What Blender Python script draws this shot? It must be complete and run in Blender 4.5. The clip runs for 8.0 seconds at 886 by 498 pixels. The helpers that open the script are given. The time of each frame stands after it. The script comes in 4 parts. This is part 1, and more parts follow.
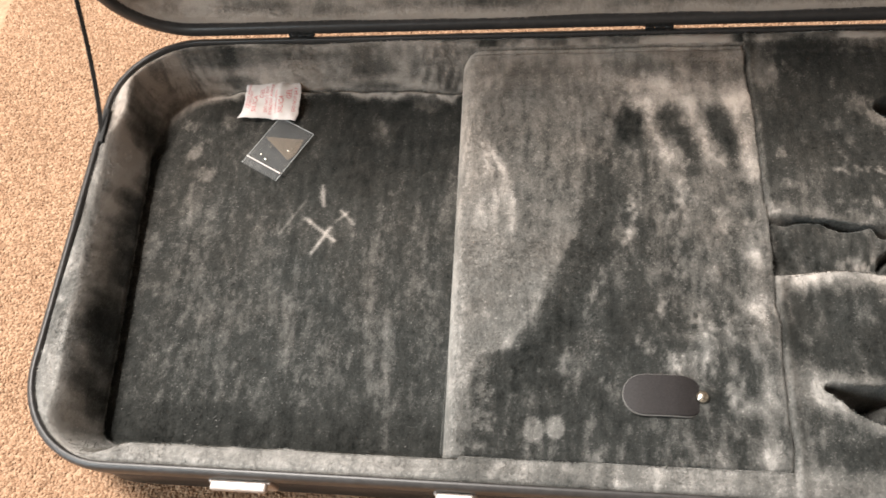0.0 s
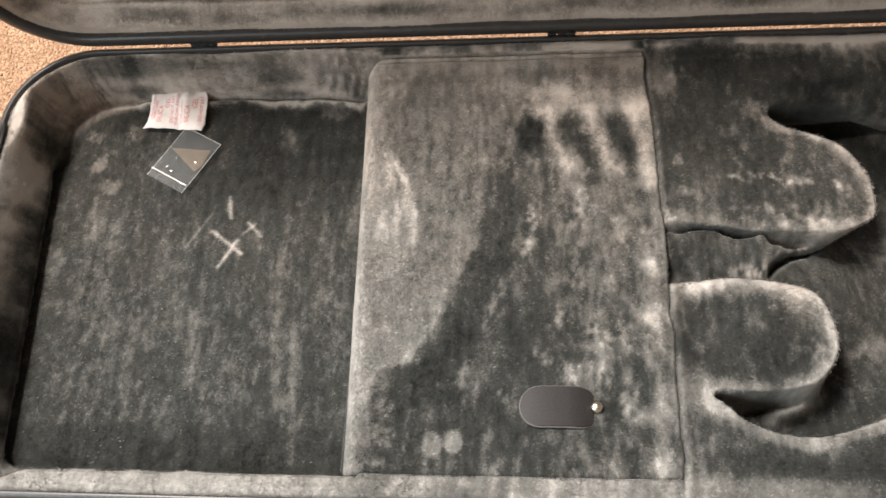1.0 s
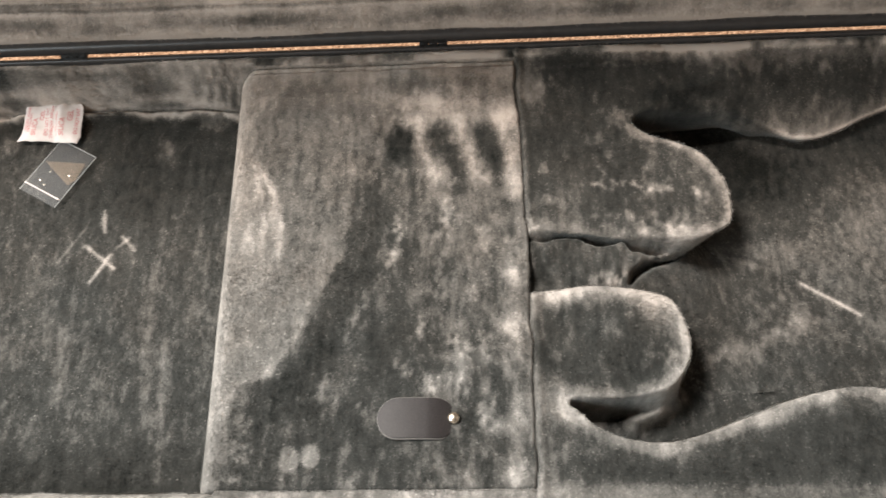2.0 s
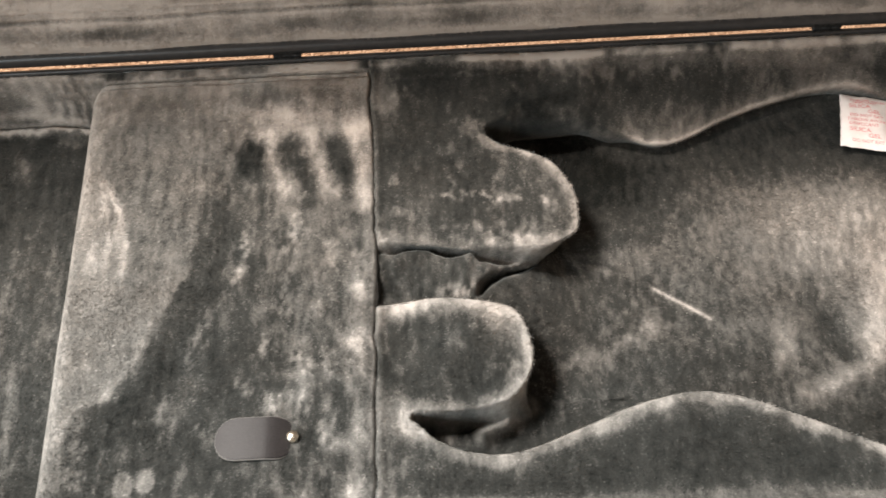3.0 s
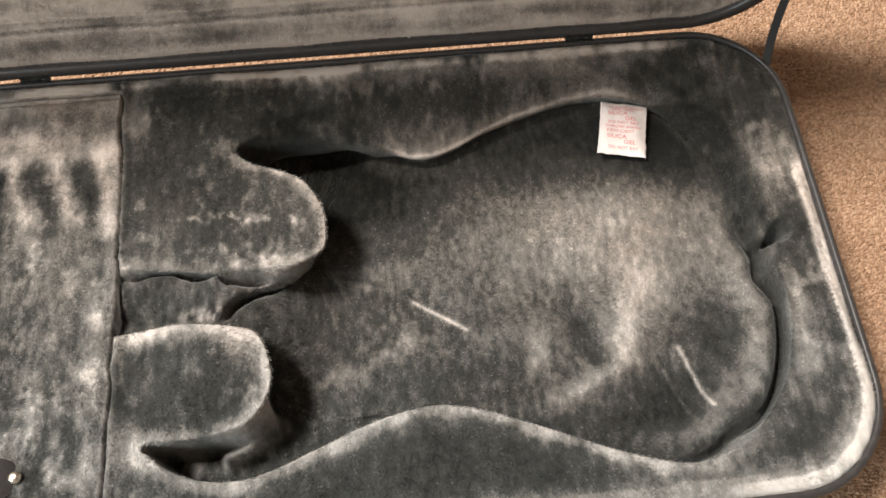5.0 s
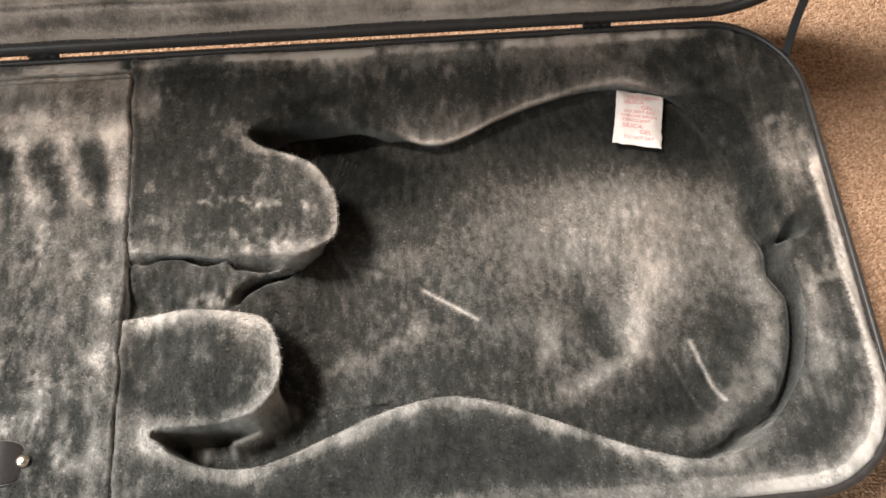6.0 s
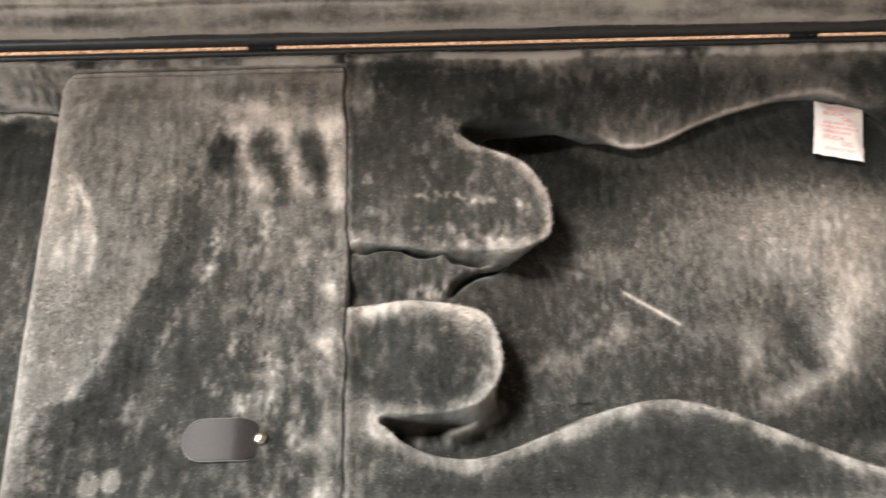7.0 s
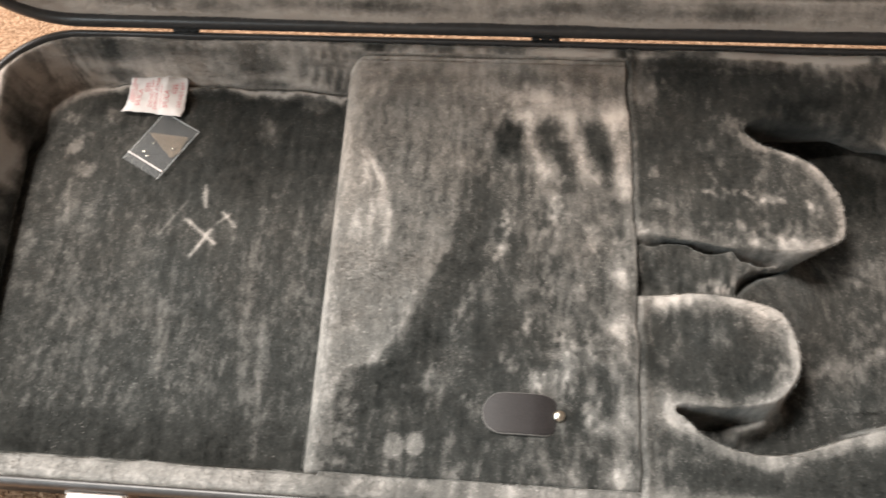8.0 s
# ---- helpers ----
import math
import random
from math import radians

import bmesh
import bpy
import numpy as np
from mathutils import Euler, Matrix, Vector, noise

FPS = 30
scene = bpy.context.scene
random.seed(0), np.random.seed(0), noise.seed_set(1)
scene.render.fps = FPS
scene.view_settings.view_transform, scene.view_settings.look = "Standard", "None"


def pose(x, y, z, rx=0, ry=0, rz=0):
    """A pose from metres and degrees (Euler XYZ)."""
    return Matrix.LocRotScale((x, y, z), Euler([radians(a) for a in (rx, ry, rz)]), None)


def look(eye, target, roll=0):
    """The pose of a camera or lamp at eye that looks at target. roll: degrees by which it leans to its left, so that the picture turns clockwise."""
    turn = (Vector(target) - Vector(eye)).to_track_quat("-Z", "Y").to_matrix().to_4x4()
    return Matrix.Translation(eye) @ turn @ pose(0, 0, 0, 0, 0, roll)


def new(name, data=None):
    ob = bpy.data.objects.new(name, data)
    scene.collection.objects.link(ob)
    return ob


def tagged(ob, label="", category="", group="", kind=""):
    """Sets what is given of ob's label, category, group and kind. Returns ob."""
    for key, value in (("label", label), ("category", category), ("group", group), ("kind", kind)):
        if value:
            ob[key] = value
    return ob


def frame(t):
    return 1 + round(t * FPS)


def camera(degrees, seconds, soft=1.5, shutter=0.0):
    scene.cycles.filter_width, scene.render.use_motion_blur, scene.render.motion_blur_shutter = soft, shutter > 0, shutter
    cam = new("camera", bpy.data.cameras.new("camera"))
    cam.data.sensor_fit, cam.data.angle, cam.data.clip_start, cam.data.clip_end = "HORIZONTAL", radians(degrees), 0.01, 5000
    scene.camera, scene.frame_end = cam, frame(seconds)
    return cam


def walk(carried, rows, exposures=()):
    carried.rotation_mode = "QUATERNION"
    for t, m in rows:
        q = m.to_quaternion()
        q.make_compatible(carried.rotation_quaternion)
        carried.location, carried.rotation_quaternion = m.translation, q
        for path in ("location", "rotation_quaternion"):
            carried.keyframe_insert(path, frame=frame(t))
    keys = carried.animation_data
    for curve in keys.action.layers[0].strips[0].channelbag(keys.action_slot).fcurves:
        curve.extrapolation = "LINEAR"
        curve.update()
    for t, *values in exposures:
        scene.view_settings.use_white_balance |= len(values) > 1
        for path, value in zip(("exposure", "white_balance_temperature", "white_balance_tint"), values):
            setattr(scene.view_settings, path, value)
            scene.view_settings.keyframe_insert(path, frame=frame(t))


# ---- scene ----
cam = camera(56.6, 8.0, soft=1.6, shutter=0.3)
PATH = [
    (0, (-0.144, -0.303, 0.609), (-0.436, 0.591, -1.156), -15.2),
    (0.2, (-0.133, -0.285, 0.612), (-0.415, 0.57, -1.174), -15.8),
    (0.5, (-0.126, -0.285, 0.613), (-0.364, 0.575, -1.177), -13.6),
    (1, (-0.1, -0.28, 0.613), (-0.3, 0.583, -1.181), -12.0),
    (1.5, (-0.066, -0.274, 0.613), (-0.223, 0.585, -1.186), -10.1),
    (3, (0.057, -0.263, 0.605), (0.031, 0.607, -1.196), -4.3),
    (3.5, (0.099, -0.259, 0.605), (0.121, 0.608, -1.197), -2.5),
    (4, (0.138, -0.26, 0.605), (0.201, 0.614, -1.193), -0.9),
    (4.5, (0.173, -0.259, 0.608), (0.273, 0.608, -1.191), 0.8),
    (4.7, (0.185, -0.259, 0.608), (0.296, 0.602, -1.194), 1.5),
    (5.25, (0.194, -0.262, 0.606), (0.344, 0.598, -1.196), 3.5),
    (5.8, (0.186, -0.263, 0.603), (0.338, 0.59, -1.199), 4.5),
    (6, (0.184, -0.249, 0.605), (0.316, 0.561, -1.219), 4.2),
    (6.5, (0.133, -0.245, 0.602), (0.249, 0.568, -1.222), 4.2),
    (7, (0.061, -0.244, 0.612), (0.088, 0.566, -1.216), 0.2),
    (7.5, (-0.018, -0.252, 0.61), (-0.091, 0.567, -1.213), -4.2),
    (8, (-0.091, -0.27, 0.617), (-0.254, 0.567, -1.192), -7.4),
]
walk(cam, [(t, look(eye, target, roll)) for t, eye, target, roll in PATH],
     exposures=[(0, 0.30), (1.5, 0.36), (3, 0.47), (4, 0.51), (4.5, 0.49), (6.5, 0.49), (7, 0.54), (7.5, 0.51), (8, 0.34)])

# ---- light: an unseen ceiling lamp, cool fill from an unseen window, bounced by a pale room ----
world = bpy.data.worlds.new("world")
scene.world = world
world.use_nodes = True
wn = world.node_tree.nodes
sky = wn.new("ShaderNodeTexSky")
sky.sky_type, sky.sun_disc = "NISHITA", False
sky.sun_elevation, sky.sun_rotation = radians(35), radians(250)
world.node_tree.links.new(sky.outputs[0], wn["Background"].inputs[0])
wn["Background"].inputs[1].default_value = 0.1


def area_lamp(name, m, w, h, power, color):
    data = bpy.data.lights.new(name, "AREA")
    data.shape, data.size, data.size_y, data.energy, data.color = "RECTANGLE", w, h, power, color
    ob = new(name, data)
    ob.matrix_world = m
    return ob


area_lamp("window_light", look((-1.93, -1.10, 1.5), (0.0, 0.0, 0.3)), 1.3, 1.2, 38, (0.82, 0.95, 1.0))
area_lamp("ceiling_light", look((-1.35, 0.38, 2.96), (-1.35, 0.38, 0)), 0.8, 0.7, 228, (1.0, 0.950, 0.895))


# ---- materials ----
def material(name, rough=0.6, metal=0.0, spec=0.5):
    m = bpy.data.materials.new(name)
    m.use_nodes = True
    b = m.node_tree.nodes["Principled BSDF"]
    b.inputs["Roughness"].default_value = rough
    b.inputs["Metallic"].default_value = metal
    b.inputs["Specular IOR Level"].default_value = spec
    return m, m.node_tree.nodes, m.node_tree.links, b


def noise_node(n, l, scale, detail=4, rough=0.55, stretch=None):
    co = n.new("ShaderNodeNewGeometry").outputs["Position"]
    if stretch:
        mp = n.new("ShaderNodeMapping")
        mp.inputs["Scale"].default_value = stretch
        l.new(co, mp.inputs["Vector"])
        co = mp.outputs[0]
    t = n.new("ShaderNodeTexNoise")
    t.inputs["Scale"].default_value, t.inputs["Detail"].default_value, t.inputs["Roughness"].default_value = scale, detail, rough
    l.new(co, t.inputs["Vector"])
    return t.outputs[0]


def ramp(n, l, src, stops):
    r = n.new("ShaderNodeValToRGB")
    e = r.color_ramp.elements
    while len(e) < len(stops):
        e.new(0.5)
    for k, (p, c) in zip(e, stops):
        k.position, k.color = p, (*c, 1)
    l.new(src, r.inputs[0])
    return r.outputs[0]


def bump(n, l, b, src, strength, dist):
    k = n.new("ShaderNodeBump")
    k.inputs["Strength"].default_value, k.inputs["Distance"].default_value = strength, dist
    l.new(src, k.inputs["Height"])
    l.new(k.outputs[0], b.inputs["Normal"])


def math_node(n, l, op, a, b):
    k = n.new("ShaderNodeMath")
    k.operation = op
    for i, v in enumerate((a, b)):
        if isinstance(v, (int, float)):
            k.inputs[i].default_value = v
        else:
            l.new(v, k.inputs[i])
    return k.outputs[0]


def plush_material():
    m, n, l, b = material("plush", 0.95, 0, 0.08)
    # nap holds brushed pile plus the light and shade painted into it
    at = n.new("ShaderNodeAttribute")
    at.attribute_name = "nap"
    grain = noise_node(n, l, 900, 3, 0.6, (1.0, 0.45, 1.0))
    clump = noise_node(n, l, 160, 4, 0.6, (1.0, 0.5, 1.0))
    v = math_node(n, l, "ADD", at.outputs["Fac"], math_node(n, l, "MULTIPLY", math_node(n, l, "SUBTRACT", clump, 0.5), 0.36))
    v = math_node(n, l, "ADD", v, math_node(n, l, "MULTIPLY", math_node(n, l, "SUBTRACT", grain, 0.5), 0.27))
    fleck = math_node(n, l, "MAXIMUM", math_node(n, l, "SUBTRACT", noise_node(n, l, 620, 2, 0.5), 0.60), 0.0)
    v = math_node(n, l, "ADD", v, math_node(n, l, "MULTIPLY", fleck, 1.3))
    c = ramp(n, l, v, [(0.0, (0.0054, 0.0060, 0.0053)), (0.30, (0.0325, 0.0322, 0.0290)), (0.60, (0.142, 0.132, 0.119)), (1.0, (0.425, 0.388, 0.350))])
    # warm and cool light painted in: browner towards the hinge side, greener towards the front
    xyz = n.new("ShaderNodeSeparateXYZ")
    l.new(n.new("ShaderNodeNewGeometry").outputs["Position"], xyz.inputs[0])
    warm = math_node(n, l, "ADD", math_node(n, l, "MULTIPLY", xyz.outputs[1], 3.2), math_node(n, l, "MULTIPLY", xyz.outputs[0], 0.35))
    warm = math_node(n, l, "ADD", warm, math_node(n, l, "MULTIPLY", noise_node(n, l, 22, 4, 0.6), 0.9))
    light_cast = ramp(n, l, warm, [(0.05, (0.965, 1.0, 1.035)), (0.85, (1.085, 1.0, 0.955))])
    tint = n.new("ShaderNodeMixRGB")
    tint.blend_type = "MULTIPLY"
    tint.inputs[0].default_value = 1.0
    l.new(c, tint.inputs[1]), l.new(light_cast, tint.inputs[2])
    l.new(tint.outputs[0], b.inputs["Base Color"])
    b.inputs["Sheen Weight"].default_value = 0.28
    b.inputs["Sheen Roughness"].default_value = 0.45
    b.inputs["Sheen Tint"].default_value = (0.9, 0.9, 0.85, 1)
    bump(n, l, b, math_node(n, l, "ADD", grain, clump), 0.4, 0.0010)
    return m


def simple_material(name, dark, light, rough=0.5, metal=0.0, scale=120, bump_strength=0.15, spec=0.5, stretch=None):
    m, n, l, b = material(name, rough, metal, spec)
    f = noise_node(n, l, scale, 5, 0.6, stretch)
    l.new(ramp(n, l, f, [(0.3, dark), (0.7, light)]), b.inputs["Base Color"])
    if bump_strength:
        bump(n, l, b, f, bump_strength, 0.0006)
    return m


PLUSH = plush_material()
SHELL = simple_material("shell_vinyl", (0.012, 0.012, 0.013), (0.022, 0.022, 0.024), 0.45, 0, 900, 0.5)
RIM = simple_material("rim_enamel", (0.023, 0.021, 0.020), (0.040, 0.036, 0.035), 0.42, 0, 150, 0.05)
STEEL = simple_material("dark_steel", (0.03, 0.03, 0.03), (0.08, 0.08, 0.08), 0.35, 0.8, 300, 0.1)
NICKEL = simple_material("pale_nickel", (0.70, 0.64, 0.54), (0.82, 0.77, 0.68), 0.25, 1.0, 200, 0.05)
LEATHER = simple_material("leather", (0.020, 0.018, 0.018), (0.030, 0.027, 0.027), 0.40, 0, 900, 0.2, 0.10)
EDGE = simple_material("leather_edge", (0.10, 0.095, 0.09), (0.17, 0.16, 0.15), 0.8, 0, 500, 0.3)
WEBBING = simple_material("webbing", (0.012, 0.011, 0.011), (0.026, 0.025, 0.024), 0.8, 0, 1500, 0.5)
PAPER = simple_material("packet_paper", (0.64, 0.555, 0.52), (0.74, 0.66, 0.62), 0.75, 0, 90, 0.2)
LATCH = simple_material("latch_plate", (0.30, 0.26, 0.24), (0.40, 0.35, 0.32), 0.5, 0.5, 200, 0.05)
RED_INK = simple_material("red_ink", (0.58, 0.13, 0.13), (0.68, 0.22, 0.20), 0.8, 0, 900, 0)
CARPET = simple_material("carpet", (0.24, 0.150, 0.092), (0.40, 0.268, 0.172), 0.95, 0, 160, 0.6)
PAINT = simple_material("wall_paint", (0.25, 0.222, 0.195), (0.29, 0.258, 0.230), 0.9, 0, 8, 0.05)


def carpet_tuft_material():
    m, n, l, b = material("carpet_tufts", 0.95, 0, 0.15)
    g = n.new("ShaderNodeNewGeometry")
    big = noise_node(n, l, 14, 4, 0.6)
    fine = noise_node(n, l, 1400, 3, 0.6)
    v = math_node(n, l, "ADD", math_node(n, l, "MULTIPLY", g.outputs["Random Per Island"], 0.55), math_node(n, l, "MULTIPLY", big, 0.45))
    l.new(ramp(n, l, v, [(0.1, (0.200, 0.116, 0.068)), (0.5, (0.335, 0.206, 0.129)), (0.95, (0.475, 0.322, 0.216))]), b.inputs["Base Color"])
    bump(n, l, b, fine, 0.6, 0.0008)
    return m


TUFTS = carpet_tuft_material()
FILM_EDGE = simple_material("film_edge", (0.32, 0.32, 0.31), (0.45, 0.45, 0.44), 0.25, 0, 300, 0)


def film_material(name, amount, color, rough):
    m = bpy.data.materials.new(name)
    m.use_nodes = True
    n, l = m.node_tree.nodes, m.node_tree.links
    n.clear()
    out = n.new("ShaderNodeOutputMaterial")
    tr, gl, mix = n.new("ShaderNodeBsdfTransparent"), n.new("ShaderNodeBsdfPrincipled"), n.new("ShaderNodeMixShader")
    tr.inputs[0].default_value = (0.93, 0.93, 0.93, 1)
    gl.inputs["Base Color"].default_value = (*color, 1)
    gl.inputs["Roughness"].default_value = rough
    mix.inputs[0].default_value = amount
    l.new(tr.outputs[0], mix.inputs[1]), l.new(gl.outputs[0], mix.inputs[2]), l.new(mix.outputs[0], out.inputs[0])
    return m


TAN_FILM = film_material("tan_film", 0.42, (0.30, 0.22, 0.15), 0.3)
FILM = film_material("clear_film", 0.05, (0.7, 0.7, 0.7), 0.06)


# ---- mesh helpers ----
def mesh_object(name, verts, faces, mat, parent=None, label="", smooth=True, normals=None, nap=None):
    me = bpy.data.meshes.new(name)
    me.from_pydata(np.asarray(verts).tolist(), [], np.asarray(faces).tolist() if isinstance(faces, np.ndarray) else faces)
    me.materials.append(mat)
    me.polygons.foreach_set("use_smooth", [smooth] * len(me.polygons))
    if nap is not None:
        me.attributes.new("nap", "FLOAT", "POINT").data.foreach_set("value", np.asarray(nap, dtype=np.float32))
    if normals is not None:
        me.normals_split_custom_set_from_vertices(np.asarray(normals).tolist())
    me.update()
    ob = new(name, me)
    ob.parent = parent
    return tagged(ob, label)


def part(name, bm, mat, parent, label="", smooth=False):
    me = bpy.data.meshes.new(name)
    bm.to_mesh(me)
    bm.free()
    me.materials.append(mat)
    me.polygons.foreach_set("use_smooth", [smooth] * len(me.polygons))
    ob = new(name, me)
    ob.parent = parent
    return tagged(ob, label)


def box(sx, sy, sz, bevel=0.0, at=(0, 0, 0), bm=None, segments=2):
    one = bmesh.new()
    bmesh.ops.create_cube(one, size=1, matrix=Matrix.Translation(at) @ Matrix.Diagonal((sx, sy, sz, 1)))
    if bevel:
        bmesh.ops.bevel(one, geom=one.edges[:], offset=bevel, segments=segments, affect="EDGES", profile=0.5)
    if bm is None:
        return one
    me = bpy.data.meshes.new("tmp")
    one.to_mesh(me)
    one.free()
    bm.from_mesh(me)
    bpy.data.meshes.remove(me)
    return bm


def vnoise(x, y, seed):
    """Smooth value noise on a unit lattice, -1 to 1."""
    rng = np.random.RandomState(seed)
    lat = rng.rand(257, 257) * 2 - 1
    xi, yi = np.floor(x).astype(int), np.floor(y).astype(int)
    fx, fy = x - xi, y - yi
    fx, fy = fx * fx * (3 - 2 * fx), fy * fy * (3 - 2 * fy)
    a, b = lat[xi % 256, yi % 256], lat[(xi + 1) % 256, yi % 256]
    c, d = lat[xi % 256, (yi + 1) % 256], lat[(xi + 1) % 256, (yi + 1) % 256]
    return (a * (1 - fx) + b * fx) * (1 - fy) + (c * (1 - fx) + d * fx) * fy


def fbm(x, y, seed, octaves=4):
    return sum(vnoise(x * 2**k + 17.3 * k, y * 2**k + 5.1 * k, seed + k) * 0.5**k for k in range(octaves))


def step(a, b, x):
    t = np.clip((x - a) / (b - a), 0, 1)
    return t * t * (3 - 2 * t)


def spline(points, per=10):
    """Closed Catmull-Rom curve through the points."""
    p = np.array(points)
    out = []
    for i in range(len(p)):
        a, b, c, d = p[i - 1], p[i], p[(i + 1) % len(p)], p[(i + 2) % len(p)]
        for t in np.arange(per) / per:
            out.append(0.5 * (2 * b + (c - a) * t + (2 * a - 5 * b + 4 * c - d) * t**2 + (3 * b - a - 3 * c + d) * t**3))
    return np.array(out)


def inside_distance(poly, X, Y):
    """Signed distance to a closed outline, positive inside."""
    best, odd = np.full(X.shape, 1e9), np.zeros(X.shape, bool)
    for (ax, ay), (bx, by) in zip(poly, np.roll(poly, -1, 0)):
        ex, ey = bx - ax, by - ay
        t = np.clip(((X - ax) * ex + (Y - ay) * ey) / (ex * ex + ey * ey + 1e-12), 0, 1)
        best = np.minimum(best, (X - ax - t * ex) ** 2 + (Y - ay - t * ey) ** 2)
        if ay != by:
            odd ^= ((ay > Y) != (by > Y)) & (X < ex * (Y - ay) / (by - ay) + ax)
    return np.where(odd, 1, -1) * np.sqrt(best)


def rounded(X, Y, x0, x1, y0, y1, r):
    """Signed distance to a rounded rectangle, positive inside."""
    qx = np.abs(X - (x0 + x1) / 2) - (x1 - x0) / 2 + r
    qy = np.abs(Y - (y0 + y1) / 2) - (y1 - y0) / 2 + r
    return r - np.hypot(np.maximum(qx, 0), np.maximum(qy, 0)) - np.minimum(np.maximum(qx, qy), 0)


# ---- the case: sizes ----
X0, X1, Y0, Y1, RC = -0.534, 0.518, -0.202, 0.172, 0.072
RIM_Z = 0.075
TOP = 0.070


def warp(x, y):
    """The end walls lean a little outwards towards the hinge side."""
    return x * (1 + 0.06 * y)


def outline(off, per=14):
    """The case's rounded outline, moved inwards by off."""
    pts = []
    r = RC - off
    for cx, cy, a0 in ((X1 - RC, Y1 - RC, 0), (X0 + RC, Y1 - RC, 90), (X0 + RC, Y0 + RC, 180), (X1 - RC, Y0 + RC, 270)):
        for k in range(per + 1):
            a = radians(a0 + 90 * k / per)
            pts.append((cx + r * math.cos(a), cy + r * math.sin(a)))
    return pts


def sweep(profile, close=False):
    """A wall along the outline: profile is rows of (inward offset, height)."""
    verts, faces = [], []
    n = len(outline(0))
    for off, z in profile:
        verts += [(warp(x, y), y, z) for x, y in outline(off)]
    rows = len(profile)
    for i in range(rows if close else rows - 1):
        for j in range(n):
            a, b = i * n + j, i * n + (j + 1) % n
            c, d = ((i + 1) % rows) * n + (j + 1) % n, ((i + 1) % rows) * n + j
            faces.append((a, b, c, d))
    return verts, faces


guitar_case = tagged(new("guitar_case"), "open black guitar case lined with crushed grey-green plush, lying on carpet", "guitar case")

# base shell: floor and outer wall
sv, sf = sweep([(0.010, 0.0035), (0.004, 0.0035), (0.0015, 0.007), (0.0015, 0.062), (0.006, 0.062), (0.006, 0.010), (0.02, 0.010)])
n_ring = len(outline(0))
sf.append(tuple(range(n_ring)))
mesh_object("base_shell", sv, sf, SHELL, guitar_case, "black textured vinyl shell")
rv, rf = sweep([(0.0, 0.056), (-0.0022, 0.060), (-0.0028, 0.068), (-0.0024, 0.0725), (-0.0014, 0.0742), (0.0004, 0.0748), (0.0018, 0.0752),
                (0.0028, 0.0745), (0.0032, 0.072), (0.0034, 0.066), (0.0034, 0.058), (0.002, 0.056)], close=True)
mesh_object("base_rim", rv, rf, RIM, guitar_case, "glossy black metal rim")

# ---- plush lining of the base ----
STEP = 0.0013
gx = np.arange(X0 - 0.012, X1 + 0.014, STEP)
gy = np.arange(Y0 + 0.002, Y1 - 0.001, STEP)
GX, GY = np.meshgrid(gx, gy, indexing="ij")
UX = GX / (1 + 0.06 * GY)
d_out = rounded(UX, GY, X0, X1, Y0, Y1, RC)
d_head = rounded(UX + 0.06 * GY, GY, X0 + 0.027, -0.16, Y0 + 0.022, Y1 - 0.0055, 0.036)
d_head = np.where(GY < -0.06, rounded(UX + 0.06 * GY, GY, X0 + 0.027, -0.16, Y0 + 0.022, Y1 - 0.0055, 0.014), d_head)
d_head = np.minimum(d_head, d_out - 0.0085)
d_head = d_head - 0.007 * step(-0.29, -0.218, GX) * step(0.0, 0.1, GY)
seam_x = -0.035 * np.maximum(GY, 0) + 0.004 * np.minimum(GY, 0) + 0.0012 * fbm(GY * 60, GY * 0, 15, 3)
lid_x = -0.2275 - 0.025 * GY
WELL = [(0.027, -0.1255), (0.031, -0.1305), (0.040, -0.1390), (0.060, -0.148), (0.084, -0.1505), (0.108, -0.1455), (0.144, -0.132),
        (0.181, -0.120), (0.212, -0.1155), (0.238, -0.119), (0.273, -0.132), (0.326, -0.155), (0.361, -0.167), (0.381, -0.171),
        (0.400, -0.168), (0.418, -0.160), (0.446, -0.133), (0.460, -0.113), (0.470, -0.088), (0.475, -0.060), (0.478, -0.036),
        (0.4815, -0.016), (0.478, 0.004), (0.4765, 0.016), (0.4745, 0.047), (0.465, 0.080), (0.447, 0.106), (0.425, 0.124), (0.398, 0.1355), (0.370, 0.1385),
        (0.335, 0.131), (0.288, 0.117), (0.255, 0.102), (0.227, 0.0945), (0.200, 0.101), (0.172, 0.108), (0.140, 0.107),
        (0.110, 0.104), (0.090, 0.096), (0.097, 0.0865), (0.115, 0.079), (0.137, 0.0655), (0.150, 0.042), (0.1525, 0.020),
        (0.148, 0.003), (0.128, -0.0065), (0.105, -0.0070), (0.085, -0.0065), (0.069, -0.0080), (0.034, -0.003), (-0.01, 0.000), (-0.01, -0.0425),
        (0.044, -0.040), (0.088, -0.0465), (0.1035, -0.0575), (0.110, -0.080), (0.107, -0.100), (0.0895, -0.119), (0.056, -0.1255)]
d_well = inside_distance(spline(WELL, 6), GX, GY)


def bell(cx, cy, sx, sy, turn=0.0):
    c, s = math.cos(radians(turn)), math.sin(radians(turn))
    u, v = (GX - cx) * c + (GY - cy) * s, -(GX - cx) * s + (GY - cy) * c
    return np.exp(-((u / sx) ** 2) - (v / sy) ** 2)


top = TOP + 0.0016 * fbm(GX * 14, GY * 14, 3, 3)
top += 0.0034 * np.exp(-(((d_out - 0.008) / 0.007) ** 2))
